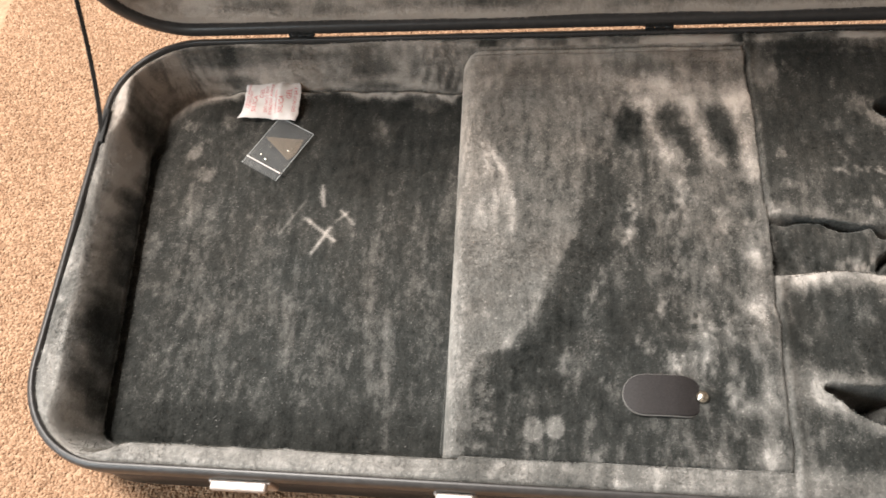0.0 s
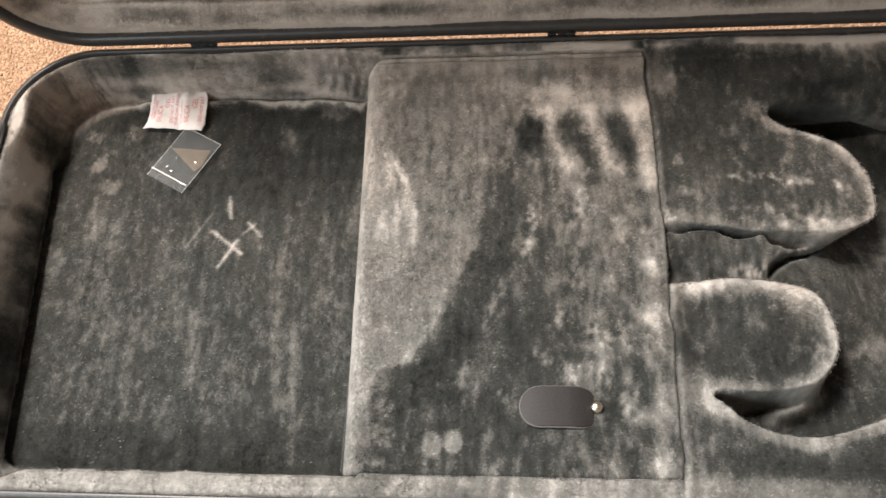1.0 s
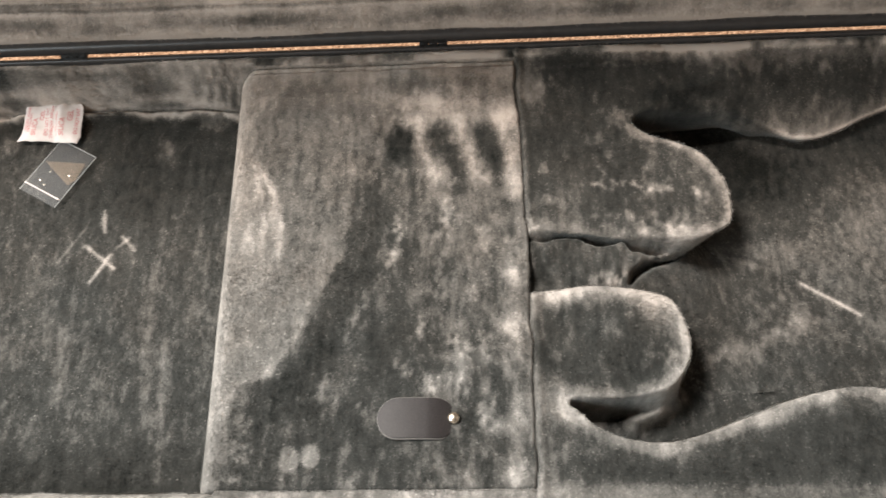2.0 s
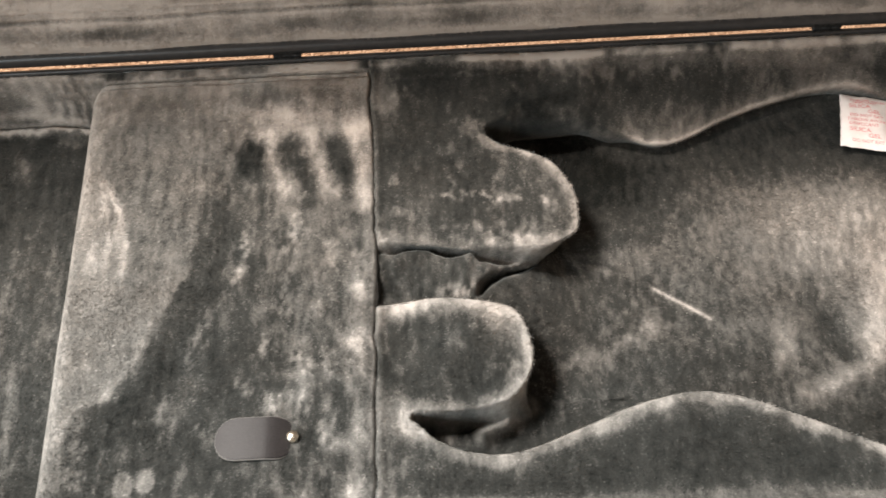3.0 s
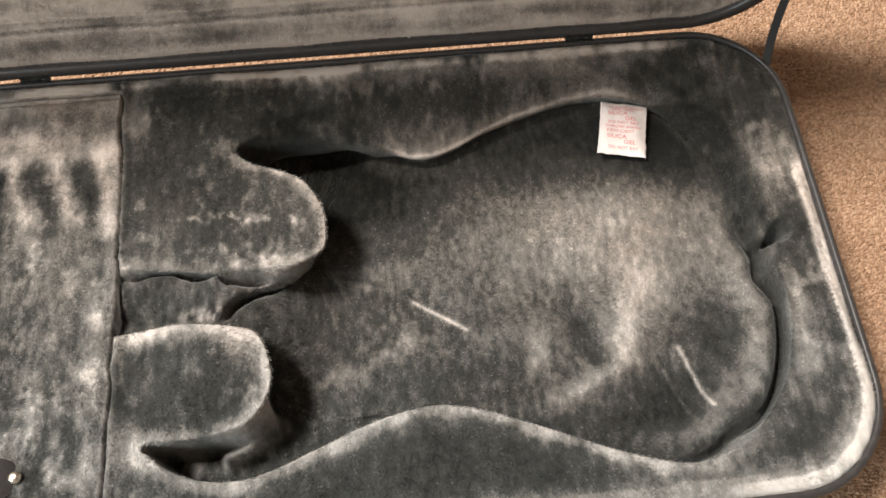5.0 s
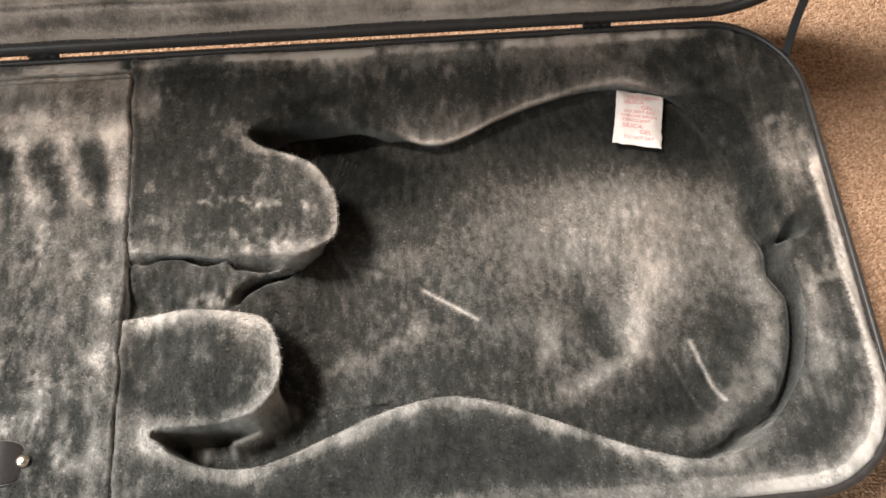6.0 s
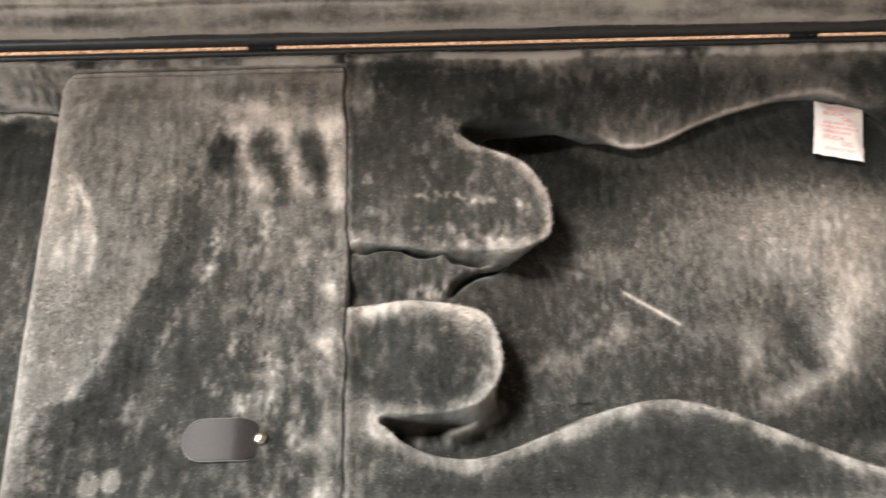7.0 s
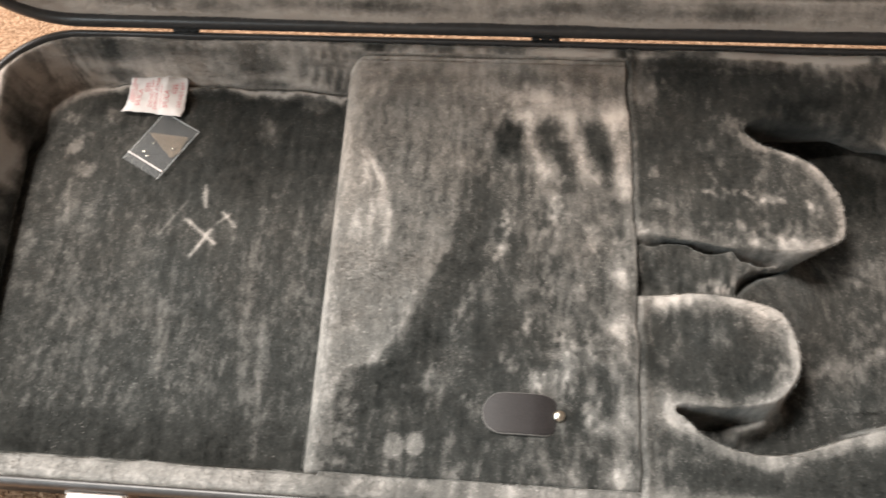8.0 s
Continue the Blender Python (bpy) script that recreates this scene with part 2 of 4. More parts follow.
# the cushion behind the waist slopes down towards the well
lip_y = np.interp(GX, [0.09, 0.11, 0.14, 0.172, 0.20, 0.227, 0.288, 0.37, 0.425, 0.46], [0.096, 0.104, 0.107, 0.108, 0.101, 0.0945, 0.117, 0.1385, 0.124, 0.09])
scoop_y = np.interp(GX, [0.09, 0.105, 0.121, 0.154, 0.19, 0.23], [0.100, 0.113, 0.123, 0.130, 0.140, 0.156])
slope = step(0.160, 0.225, GX) * step(0.470, 0.42, GX) * np.where(GX < 0.22, step(0.084, 0.096, GY), step(0.0, 0.10, GY))
fall = np.clip((0.164 - GY) / (0.164 - lip_y), 0, 1.3)
top -= slope * 0.037 * fall**1.2
scoop = step(0.092, 0.115, GX) * step(0.235, 0.165, GX) * np.clip((scoop_y - GY) / (scoop_y - lip_y), 0, 1.2) * (GY > 0.088)
top -= 0.022 * scoop**1.3
# well floor
floor_b = 0.019 + 0.0015 * fbm(GX * 18, GY * 18, 9, 3)
floor_b += 0.013 * bell(0.405, 0.060, 0.07, 0.06) + 0.005 * bell(0.365, -0.075, 0.035, 0.013, 62) + 0.005 * bell(0.33, -0.103, 0.03, 0.009, 22) - 0.004 * bell(0.338, -0.055, 0.011, 0.030, 18) - 0.004 * bell(0.40, -0.10, 0.03, 0.02)
end = step(0.35, 0.42, GX) * step(0.02, -0.05, GY)
floor_b += 0.020 * end * np.exp(-((np.maximum(d_well - 0.015, 0) / 0.014) ** 2))
floor_b -= 0.015 * end * np.exp(-((np.maximum(d_well - 0.004, 0) / 0.0050) ** 2))
floor_b -= 0.009 * bell(0.160, 0.075, 0.035, 0.040) + 0.007 * bell(0.135, 0.092, 0.035, 0.012)
neck = step(0.160, 0.064, GX + 0.2 * (GY + 0.025)) * step(-0.085, -0.055, GY) * step(0.10, 0.03, GY)
floor_b = floor_b * (1 - neck) + (0.0595 + 0.0065 * step(-0.035, -0.008, GY) + 0.0030 * fbm(GX * 60, GY * 80, 4, 3) + 0.003 * bell(0.045, -0.031, 0.015, 0.006, 8) + 0.0035 * bell(0.067, -0.018, 0.005, 0.012, -25)) * neck


def ridge(w, *pts):
    """1 along a line through the points, fading over the width w."""
    out = np.zeros_like(GX)
    for (ax, ay), (bx, by) in zip(pts, pts[1:]):
        ex, ey = bx - ax, by - ay
        t = np.clip(((GX - ax) * ex + (GY - ay) * ey) / (ex * ex + ey * ey), 0, 1)
        out = np.maximum(out, np.exp(-((GX - ax - t * ex) ** 2 + (GY - ay - t * ey) ** 2) / w**2))
    return out


floor_b += 0.022 * ridge(0.0060, (0.098, -0.115), (0.086, -0.125), (0.072, -0.132))
slit_y = np.interp(GX, [0.072, 0.084, 0.095, 0.109, 0.127, 0.165], [-0.031, -0.0225, -0.0175, -0.0135, -0.0095, 0.0])
floor_b -= 0.016 * np.exp(-(((GY - slit_y) / 0.0032) ** 2)) * step(0.070, 0.078, GX) * step(0.165, 0.12, GX)
flap = step(0.068, 0.076, GX) * step(0.150, 0.120, GX) * step(slit_y + 0.0005, slit_y + 0.0040, GY) * step(0.004, -0.004, GY)
floor_b = np.maximum(floor_b, flap * (0.046 + 0.016 * np.clip((GY - slit_y) / (-0.009 - slit_y + 0.004), 0, 1)))
tuck_y = np.interp(GX, [0.0, 0.034, 0.049, 0.062, 0.080, 0.110], [-0.0015, -0.005, -0.0105, -0.0105, -0.0090, -0.0080])
floor_b -= 0.015 * np.exp(-(((GY - tuck_y) / 0.0022) ** 2)) * step(0.118, 0.090, GX) * (0.4 + 0.6 * step(0.02, 0.035, GX))
top += 0.0030 * bell(0.0345, -0.1365, 0.0045, 0.0040) + 0.0022 * bell(0.027, -0.1300, 0.004, 0.004)
horn = step(0.19, 0.165, GX) * step(-0.140, -0.128, GY) * step(0.138, 0.126, GY)
notch = step(0.088, 0.102, GY) * step(0.215, 0.17, GX)
wall_w = 0.0028 + 0.0034 * step(0.41, 0.45, GX) * step(-0.04, 0.02, GY) + 0.002 * notch
end_wall = step(0.415, 0.445, GX) * step(0.05, -0.06, GY) * step(-0.175, -0.145, GY)
edge_in = d_well + 0.002 * notch - 0.002 * end_wall
top -= (0.017 - 0.009 * step(0.03, -0.04, GY)) * step(0.41, 0.445, GX) * step(-0.165, -0.13, GY) * step(0.125, 0.07, GY) * np.clip((d_well + 0.026) / 0.026, 0, 1.15) ** 1.6
top += (0.0012 * fbm(GX * 150, GY * 22, 25, 3) + 0.0016 * fbm(GX * 40, GY * 16, 26, 2)) * step(0.43, 0.46, GX)
H = top + (floor_b - top) * step(-wall_w, wall_w, edge_in) * (GX > seam_x)
# a deep dimple where the end seam is tacked down
pit = np.clip(1.35 * bell(0.4885, -0.0090, 0.0062, 0.0047, 38), 0, 1)
H = np.maximum(H - 0.055 * pit, np.minimum(H, 0.006))
# headstock compartment
floor_h = 0.012 + 0.0008 * fbm(GX * 20, GY * 20, 12, 3)
floor_h += (0.010 + 0.002 * fbm(GX * 30, GY * 0, 19, 3)) * np.exp(-(((d_head - 0.010) / 0.0045) ** 2)) * step(0.08, 0.13, GY) * step(-0.47, -0.44, GX)
floor_h -= 0.003 * np.exp(-(((d_head - 0.009) / 0.004) ** 2)) * step(-0.40, -0.46, GX) * step(0.12, 0.09, GY)
head_mask = step(-0.005 - 0.011 * step(-0.44, -0.47, GX) * step(0.11, 0.06, GY), 0.006, d_head) * (GX < lid_x + 0.012)
H = np.where(GX < lid_x + 0.012, top + (floor_h - top) * head_mask, H)
under = (GX >= lid_x + 0.012) & (GX < seam_x) & (d_out > np.where(GY > 0, 0.0145, 0.0205)) & (GX > -0.2275 - 0.025 * GY + 0.005 * np.clip((GY - 0.143) / 0.0155, 0, 1) ** 2.2)
H = np.where(under, 0.054, H)
H -= (0.003 + 0.003 * step(-0.06, -0.02, GY)) * np.exp(-(((GX - seam_x) / 0.0016) ** 2)) * (GX > seam_x - 0.004) * step(0.014, 0.022, d_out)
H += 0.0015 * np.exp(-(((GX - seam_x - 0.004) / 0.003) ** 2)) * (GX > seam_x) * (d_well < -0.004)
H -= 0.0015 * step(0.0045, 0.0028, d_out)
# the horn cushions overhang the hollow: their walls are drawn in under the top
WX, WY = np.gradient(d_well, STEP)
lip_back = step(0.17, 0.23, GX) * step(0.46, 0.42, GX) * (GY > 0.05)
nook = step(0.145, 0.105, GX) * step(0.012, 0.002, np.abs(GY + 0.0225) - 0.022)
bulge = step(-0.088, -0.112, GY) * step(0.070, 0.088, GX) * step(-0.137, -0.128, GY)
under_cut = horn * (1 - 1.10 * bulge) * (0.025 + 0.005 * step(0.0, 0.03, GY) - 0.018 * notch - 0.023 * step(-0.090, -0.115, GY) * step(0.110, 0.090, GX)) * (1 - 0.72 * nook) + 0.012 * lip_back + 0.012 * end_wall * step(-0.035, -0.060, GY) + 0.010 * step(0.095, 0.115, GX) * step(0.235, 0.19, GX) * step(0.090, 0.098, GY)
tuck = (1 - flap) * under_cut * step(-wall_w, wall_w, d_well) * step(0.055 - 0.034 * nook, 0.005, d_well) * step(0.006, 0.03, GX - seam_x)
GXD, GYD = GX - WX * tuck, GY - WY * tuck
# the end roll of the headstock compartment overhangs its floor
GXD = GXD + 0.005 * pit**2
GXD = GXD - 0.022 * step(-0.44, -0.47, GX) * step(0.0, 0.006, d_head) * step(0.040, 0.006, d_head) * step(0.11, 0.07, GY) * step(-0.178, -0.160, GY)
TU = np.stack([np.gradient(a, axis=0) for a in (GXD, GYD, H)], -1)
TV = np.stack([np.gradient(a, axis=1) for a in (GXD, GYD, H)], -1)
NRM = np.cross(TU, TV)
NRM /= np.linalg.norm(NRM, axis=-1, keepdims=True) + 1e-12

# ---- brushed nap: how far the pile lies over, plus painted light and shade, 0 dark to 1 pale ----
def nap_and_light_field(X, Y, D, place):
    blotch = fbm(X * 30, Y * 18, 41, 4)
    streak = fbm(X * 190, Y * 30, 47, 3)
    speck = np.maximum(fbm(X * 120, Y * 75, 53, 3) - 0.30, 0)
    if place == "base":
        flat = np.clip(NRM[..., 2], 0, 1) ** 2
        streak, blotch, speck = streak * flat, blotch * (0.15 + 0.85 * flat), speck * flat
    rag_x = X + 0.0022 * fbm(X * 110, Y * 70, 61, 3) + 0.0012 * fbm(X * 420, Y * 300, 62, 2)
    rag_y = Y + 0.0032 * fbm(X * 110, Y * 60, 67, 3) + 0.0018 * fbm(X * 420, Y * 260, 68, 2)
    tuftiness = fbm(X * 330, Y * 230, 45, 3)

    def o(cx, cy, rx, ry, turn=0.0, soft=0.45):
        """1 inside an oval with a ragged edge, fading over its outer part."""
        c, s = math.cos(radians(turn)), math.sin(radians(turn))
        u, v = (rag_x - cx) * c + (rag_y - cy) * s, -(rag_x - cx) * s + (rag_y - cy) * c
        return step(1 + soft, 1 - soft, np.hypot(u / rx, v / ry))

    def k(ax, ay, bx, by, w, rag=0.0):
        """1 along a stroke from a to b, fading over the width w."""
        x, y = X + (rag_x - X) * rag, Y + (rag_y - Y) * rag
        ex, ey = bx - ax, by - ay
        t = np.clip(((x - ax) * ex + (y - ay) * ey) / (ex * ex + ey * ey), 0, 1)
        return np.exp(-((x - ax - t * ex) ** 2 + (y - ay - t * ey) ** 2) / w**2)

    def path(w, rag, *pts):
        """1 along a line of strokes through the points."""
        out = 0
        for (ax, ay), (bx, by) in zip(pts, pts[1:]):
            out = np.maximum(out, k(ax, ay, bx, by, w, rag))
        return out

    def curve(v, *pts):
        """Linear from point to point, the second number over the first."""
        return np.interp(v, [p[0] for p in pts], [p[1] for p in pts])

    mottle = fbm(X * 95, Y * 70, 43, 4)
    if place == "lid":
        e = X - (-0.2275 - 0.025 * Y)
        slant = rag_x - curve(rag_y, (-0.140, -0.212), (-0.126, -0.208), (-0.110, -0.201), (-0.104, -0.180), (-0.073, -0.162), (-0.033, -0.145), (0.0, -0.133), (0.06, -0.122), (0.09, -0.108))
        calm = step(0.004, -0.004, slant) * step(-0.150, -0.125, rag_y)
        a = 0.352 + 0.05 * blotch + 0.045 * streak + 0.055 * mottle + 0.16 * speck
        # the pile beyond a slanting line is stroked the other way, smoother, paler towards the front
        a += calm * (0.060 + 0.12 * step(0.04, -0.09, Y) - 0.03 * blotch - 0.03 * mottle - 0.10 * speck - 0.015 * streak)
        a += 0.10 * step(0.012, 0.0, -slant) * calm * step(0.01, -0.02, Y)
        a -= 0.07 * path(0.013, 0.6, (-0.118, 0.045), (-0.128, -0.010), (-0.148, -0.070), (-0.170, -0.125)) + 0.05 * path(0.012, 0.8, (-0.105, 0.02), (-0.125, -0.05), (-0.140, -0.10))
        a += 0.20 * path(0.0035, 0.8, (-0.094, -0.012), (-0.112, -0.042), (-0.124, -0.060), (-0.137, -0.093), (-0.153, -0.141)) * (0.7 + 0.6 * mottle)
        # rolled edge painted paler for the light it catches, raised pile lens beside it
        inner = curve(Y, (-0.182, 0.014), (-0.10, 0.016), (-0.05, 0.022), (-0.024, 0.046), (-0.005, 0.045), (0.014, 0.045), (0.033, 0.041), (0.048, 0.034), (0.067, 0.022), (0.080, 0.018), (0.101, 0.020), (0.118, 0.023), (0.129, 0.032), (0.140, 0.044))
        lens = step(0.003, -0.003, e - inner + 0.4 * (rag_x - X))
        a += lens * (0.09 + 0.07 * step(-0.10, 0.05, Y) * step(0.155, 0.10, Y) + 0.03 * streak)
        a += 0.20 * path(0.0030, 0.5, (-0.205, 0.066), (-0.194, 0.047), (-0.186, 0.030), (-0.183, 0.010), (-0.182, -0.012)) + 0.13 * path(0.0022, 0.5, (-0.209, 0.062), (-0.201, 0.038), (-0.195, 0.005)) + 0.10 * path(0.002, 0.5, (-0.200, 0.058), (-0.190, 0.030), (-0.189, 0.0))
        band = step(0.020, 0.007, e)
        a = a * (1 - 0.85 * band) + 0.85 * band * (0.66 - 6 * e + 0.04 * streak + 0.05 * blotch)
        # back strip, pale patch by the seam, three finger marks pressed into it
        a += 0.17 * step(0.132, 0.147, Y) * (1 + blotch) * step(-0.03, -0.10, X) + 0.12 * step(0.138, 0.148, Y) + 0.13 * step(0.110, 0.128, Y) + 0.14 * np.exp(-(((Y - 0.1525 - 0.001 * blotch) / 0.0012) ** 2)) + 0.06 * step(0.108, 0.122, rag_y) * step(-0.135, -0.10, X)
        a += 0.31 * step(0.126, 0.114, rag_y + 0.10 * (X + 0.05)) * step(0.088, 0.102, rag_y) * step(-0.105, -0.088, rag_x) + 0.10 * o(-0.075, 0.122, 0.035, 0.010, 0, 0.7)
        a += 0.28 * path(0.0060, 0.6, (-0.083, 0.100), (-0.076, 0.076), (-0.067, 0.050)) + 0.28 * path(0.0055, 0.8, (-0.060, 0.058), (-0.055, 0.046))
        a += 0.29 * path(0.0065, 0.6, (-0.048, 0.102), (-0.044, 0.076), (-0.036, 0.050), (-0.030, 0.047))
        a += 0.32 * path(0.0070, 0.5, (-0.016, 0.102), (-0.012, 0.070), (-0.008, 0.036))
        a -= 0.36 * o(-0.095, 0.080, 0.0105, 0.019, -8, 0.4) + 0.10 * o(-0.088, 0.062, 0.004, 0.012, 0, 0.5)
        a -= 0.18 * o(-0.066, 0.086, 0.0095, 0.013, 10, 0.5) + 0.27 * path(0.0050, 0.6, (-0.058, 0.074), (-0.052, 0.058), (-0.048, 0.040))
        a -= 0.17 * o(-0.025, 0.074, 0.0105, 0.020, 8, 0.45) + 0.10 * o(-0.020, 0.064, 0.006, 0.012, 12, 0.5)
        # seam side and back lightened to stand in for the pile's sheen
        a += 0.05 * step(-0.11, -0.06, X) * step(-0.08, 0.0, Y) + 0.06 * step(-0.10, -0.06, X) + 0.04 * step(-0.07, -0.10, X) * step(0.075, 0.10, Y)
        # crushed blotches
        for bx, by, rx, ry, amount in ((-0.094, 0.006, 0.006, 0.011, 0.30), (-0.097, -0.016, 0.004, 0.010, 0.18), (-0.067, -0.002, 0.005, 0.005, 0.30), (-0.058, 0.012, 0.007, 0.015, 0.30),
                                       (-0.132, 0.055, 0.0025, 0.008, 0.12), (-0.114, 0.075, 0.003, 0.008, 0.12), (-0.029, -0.002, 0.011, 0.012, 0.12), (-0.011, -0.012, 0.007, 0.012, 0.20),
                                       (-0.077, -0.071, 0.006, 0.009, 0.24), (-0.089, -0.100, 0.007, 0.009, 0.26), (-0.072, -0.110, 0.006, 0.008, 0.26), (-0.052, -0.076, 0.005, 0.011, 0.24)):
            a += amount * o(bx, by, 0.85 * rx, ry, 0, 0.45) * (0.55 + 0.6 * tuftiness)
        a -= (0.045 + 0.085 * step(-0.05, -0.085, Y)) * step(0.004, 0.02, slant)
        for bx, by, rx, ry, amount in ((-0.046, -0.090, 0.010, 0.007, 0.22), (-0.031, -0.085, 0.007, 0.008, 0.24), (-0.046, -0.117, 0.008, 0.011, 0.28), (-0.030, -0.128, 0.010, 0.008, 0.28),
                                       (-0.029, -0.141, 0.007, 0.006, 0.24), (-0.041, -0.047, 0.006, 0.007, 0.18), (-0.063, -0.040, 0.008, 0.010, 0.18), (-0.059, -0.105, 0.006, 0.006, 0.14),
                                       (-0.196, -0.136, 0.006, 0.009, 0.24), (-0.178, -0.138, 0.004, 0.014, 0.16), (-0.138, -0.131, 0.006, 0.008, 0.20), (-0.117, -0.131, 0.006, 0.008, 0.20)):
            a += amount * o(bx, by, 0.85 * rx, ry, 0, 0.45) * (0.55 + 0.6 * tuftiness)
        for bx, by, rx, ry, amount in ((-0.195, -0.156, 0.008, 0.007, 0.20), (-0.179, -0.165, 0.004, 0.011, 0.20), (-0.198, -0.176, 0.012, 0.005, 0.18), (-0.125, -0.154, 0.003, 0.006, 0.20),
                                       (-0.124, -0.178, 0.007, 0.006, 0.20), (-0.050, -0.175, 0.013, 0.008, 0.20), (-0.100, -0.165, 0.004, 0.014, 0.08), (-0.078, -0.162, 0.003, 0.014, 0.08)):
            a += amount * o(bx, by, 0.85 * rx, ry, 0, 0.45) * (0.55 + 0.6 * tuftiness)
        a += 0.30 * (step(1.25, 0.80, np.hypot((X + 0.1625) / 0.0072, (Y + 0.162) / 0.0082)) + step(1.25, 0.80, np.hypot((X + 0.1480) / 0.0062, (Y + 0.160) / 0.0076)))
        # pale fringe along the seam
        a += path(0.0075, 1, (-0.013, -0.032), (-0.013, -0.060), (-0.012, -0.088), (-0.010, -0.110), (-0.011, -0.140), (-0.014, -0.176)) * (0.25 + 0.14 * mottle)
        a += 0.16 * np.exp(-(((SEAM - X) / 0.0035) ** 2)) * (1 + 0.6 * mottle)
        a += 0.07 * np.maximum(mottle, 0) * step(-0.12, -0.09, X) * step(-0.01, -0.05, Y) + 0.05 * fbm(X * 260, Y * 40, 49, 2)
    elif place == "cover":
        along = fbm(X * 18, Y * 170, 48, 3)
        wisp = fbm(X * 24, Y * 90, 83, 3)
        D = D + 0.0008 * fbm(X * 9, Y * 0, 85, 2)
        a = 0.90 - 0.14 * step(0.15, 0.45, X) - 0.06 * step(-0.2, -0.4, X) + 0.13 * blotch + 0.10 * along + 0.05 * mottle
        a += 0.16 * np.exp(-(((D - 0.0125) / 0.0040) ** 2)) - (0.16 + 0.16 * np.maximum(wisp, -0.6)) * np.exp(-(((D - 0.0225) / 0.0045) ** 2))
        # two sewn lines along the hinge side
        a += 0.12 * np.exp(-(((D - 0.0285) / 0.0008) ** 2)) - 0.24 * np.exp(-(((D - 0.0299) / 0.0007) ** 2))
        a -= (0.09 + 0.10 * wisp) * step(0.0295, 0.0305, D) * step(0.0350, 0.0342, D)
        a += 0.14 * np.exp(-(((D - 0.0352) / 0.0008) ** 2)) - 0.14 * np.exp(-(((D - 0.0341) / 0.0006) ** 2))
        a += (0.12 + 0.34 * wisp) * step(0.036, 0.039, D)
    else:
        a = 0.27 + 0.09 * blotch + 0.075 * streak + 0.30 * speck
        head = 1.0 * (X < -0.2165 - 0.025 * Y)
        body = 1.0 * (X > seam_x)
        # headstock compartment floor
        f = head * step(0.001, 0.007, d_head)
        m = 0.9 * (o(-0.478, 0.094, 0.0075, 0.0085) + 0.8 * o(-0.464, 0.073, 0.006, 0.008) + 0.5 * o(-0.490, 0.125, 0.008, 0.006))
        m += 0.7 * o(-0.307, 0.115, 0.009, 0.016, 15) + 0.5 * o(-0.266, 0.148, 0.014, 0.012) + 0.5 * o(-0.452, 0.128, 0.010, 0.006)
        m += 0.6 * k(-0.282, -0.060, -0.272, -0.165, 0.004, 0.7) + 0.5 * k(-0.366, -0.045, -0.360, -0.100, 0.004, 0.7) + 0.45 * k(-0.475, 0.06, -0.468, 0.02, 0.002)
        m += 0.35 * k(-0.30, 0.0, -0.292, -0.12, 0.004, 0.8) + 0.3 * k(-0.42, -0.03, -0.415, -0.12, 0.004, 0.8)
        a += f * (0.27 * m + 0.02 - 0.06 * blotch - 0.02 * streak - 0.22 * speck - 0.05 * step(-0.136, -0.143, rag_y) - 0.05 * step(0.03, 0.08, Y))
        scratch = 1.2 * k(-0.354, 0.060, -0.350, 0.040, 0.0017) + 1.2 * k(-0.364, 0.027, -0.336, 0.006, 0.0016) + 1.1 * k(-0.341, 0.018, -0.354, -0.006, 0.0017)
        scratch += 0.8 * k(-0.334, 0.035, -0.321, 0.022, 0.0015) + 0.7 * k(-0.327, 0.034, -0.337, 0.024, 0.0013) + 0.45 * k(-0.367, 0.045, -0.385, 0.012, 0.0014)
        a += f * 0.42 * np.minimum(scratch, 1.2)
        rough = fbm(X * 60, Y * 0 + 3, 57, 3)
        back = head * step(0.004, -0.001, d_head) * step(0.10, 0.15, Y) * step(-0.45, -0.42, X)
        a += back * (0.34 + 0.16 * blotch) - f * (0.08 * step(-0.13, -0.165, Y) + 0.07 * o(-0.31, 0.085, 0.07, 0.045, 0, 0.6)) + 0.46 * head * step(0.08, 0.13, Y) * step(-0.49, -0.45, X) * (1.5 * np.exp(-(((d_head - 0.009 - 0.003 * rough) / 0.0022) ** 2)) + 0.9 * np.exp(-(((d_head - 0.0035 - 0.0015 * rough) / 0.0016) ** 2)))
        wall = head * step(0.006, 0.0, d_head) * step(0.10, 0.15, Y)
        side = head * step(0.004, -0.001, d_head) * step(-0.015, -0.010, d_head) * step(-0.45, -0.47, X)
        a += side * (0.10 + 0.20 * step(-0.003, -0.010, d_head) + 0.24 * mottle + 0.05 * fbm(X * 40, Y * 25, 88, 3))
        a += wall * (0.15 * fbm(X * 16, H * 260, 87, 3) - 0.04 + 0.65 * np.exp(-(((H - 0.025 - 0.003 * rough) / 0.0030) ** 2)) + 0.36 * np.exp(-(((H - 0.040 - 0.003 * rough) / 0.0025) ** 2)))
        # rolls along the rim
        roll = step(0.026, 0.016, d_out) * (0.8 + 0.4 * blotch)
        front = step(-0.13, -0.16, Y)
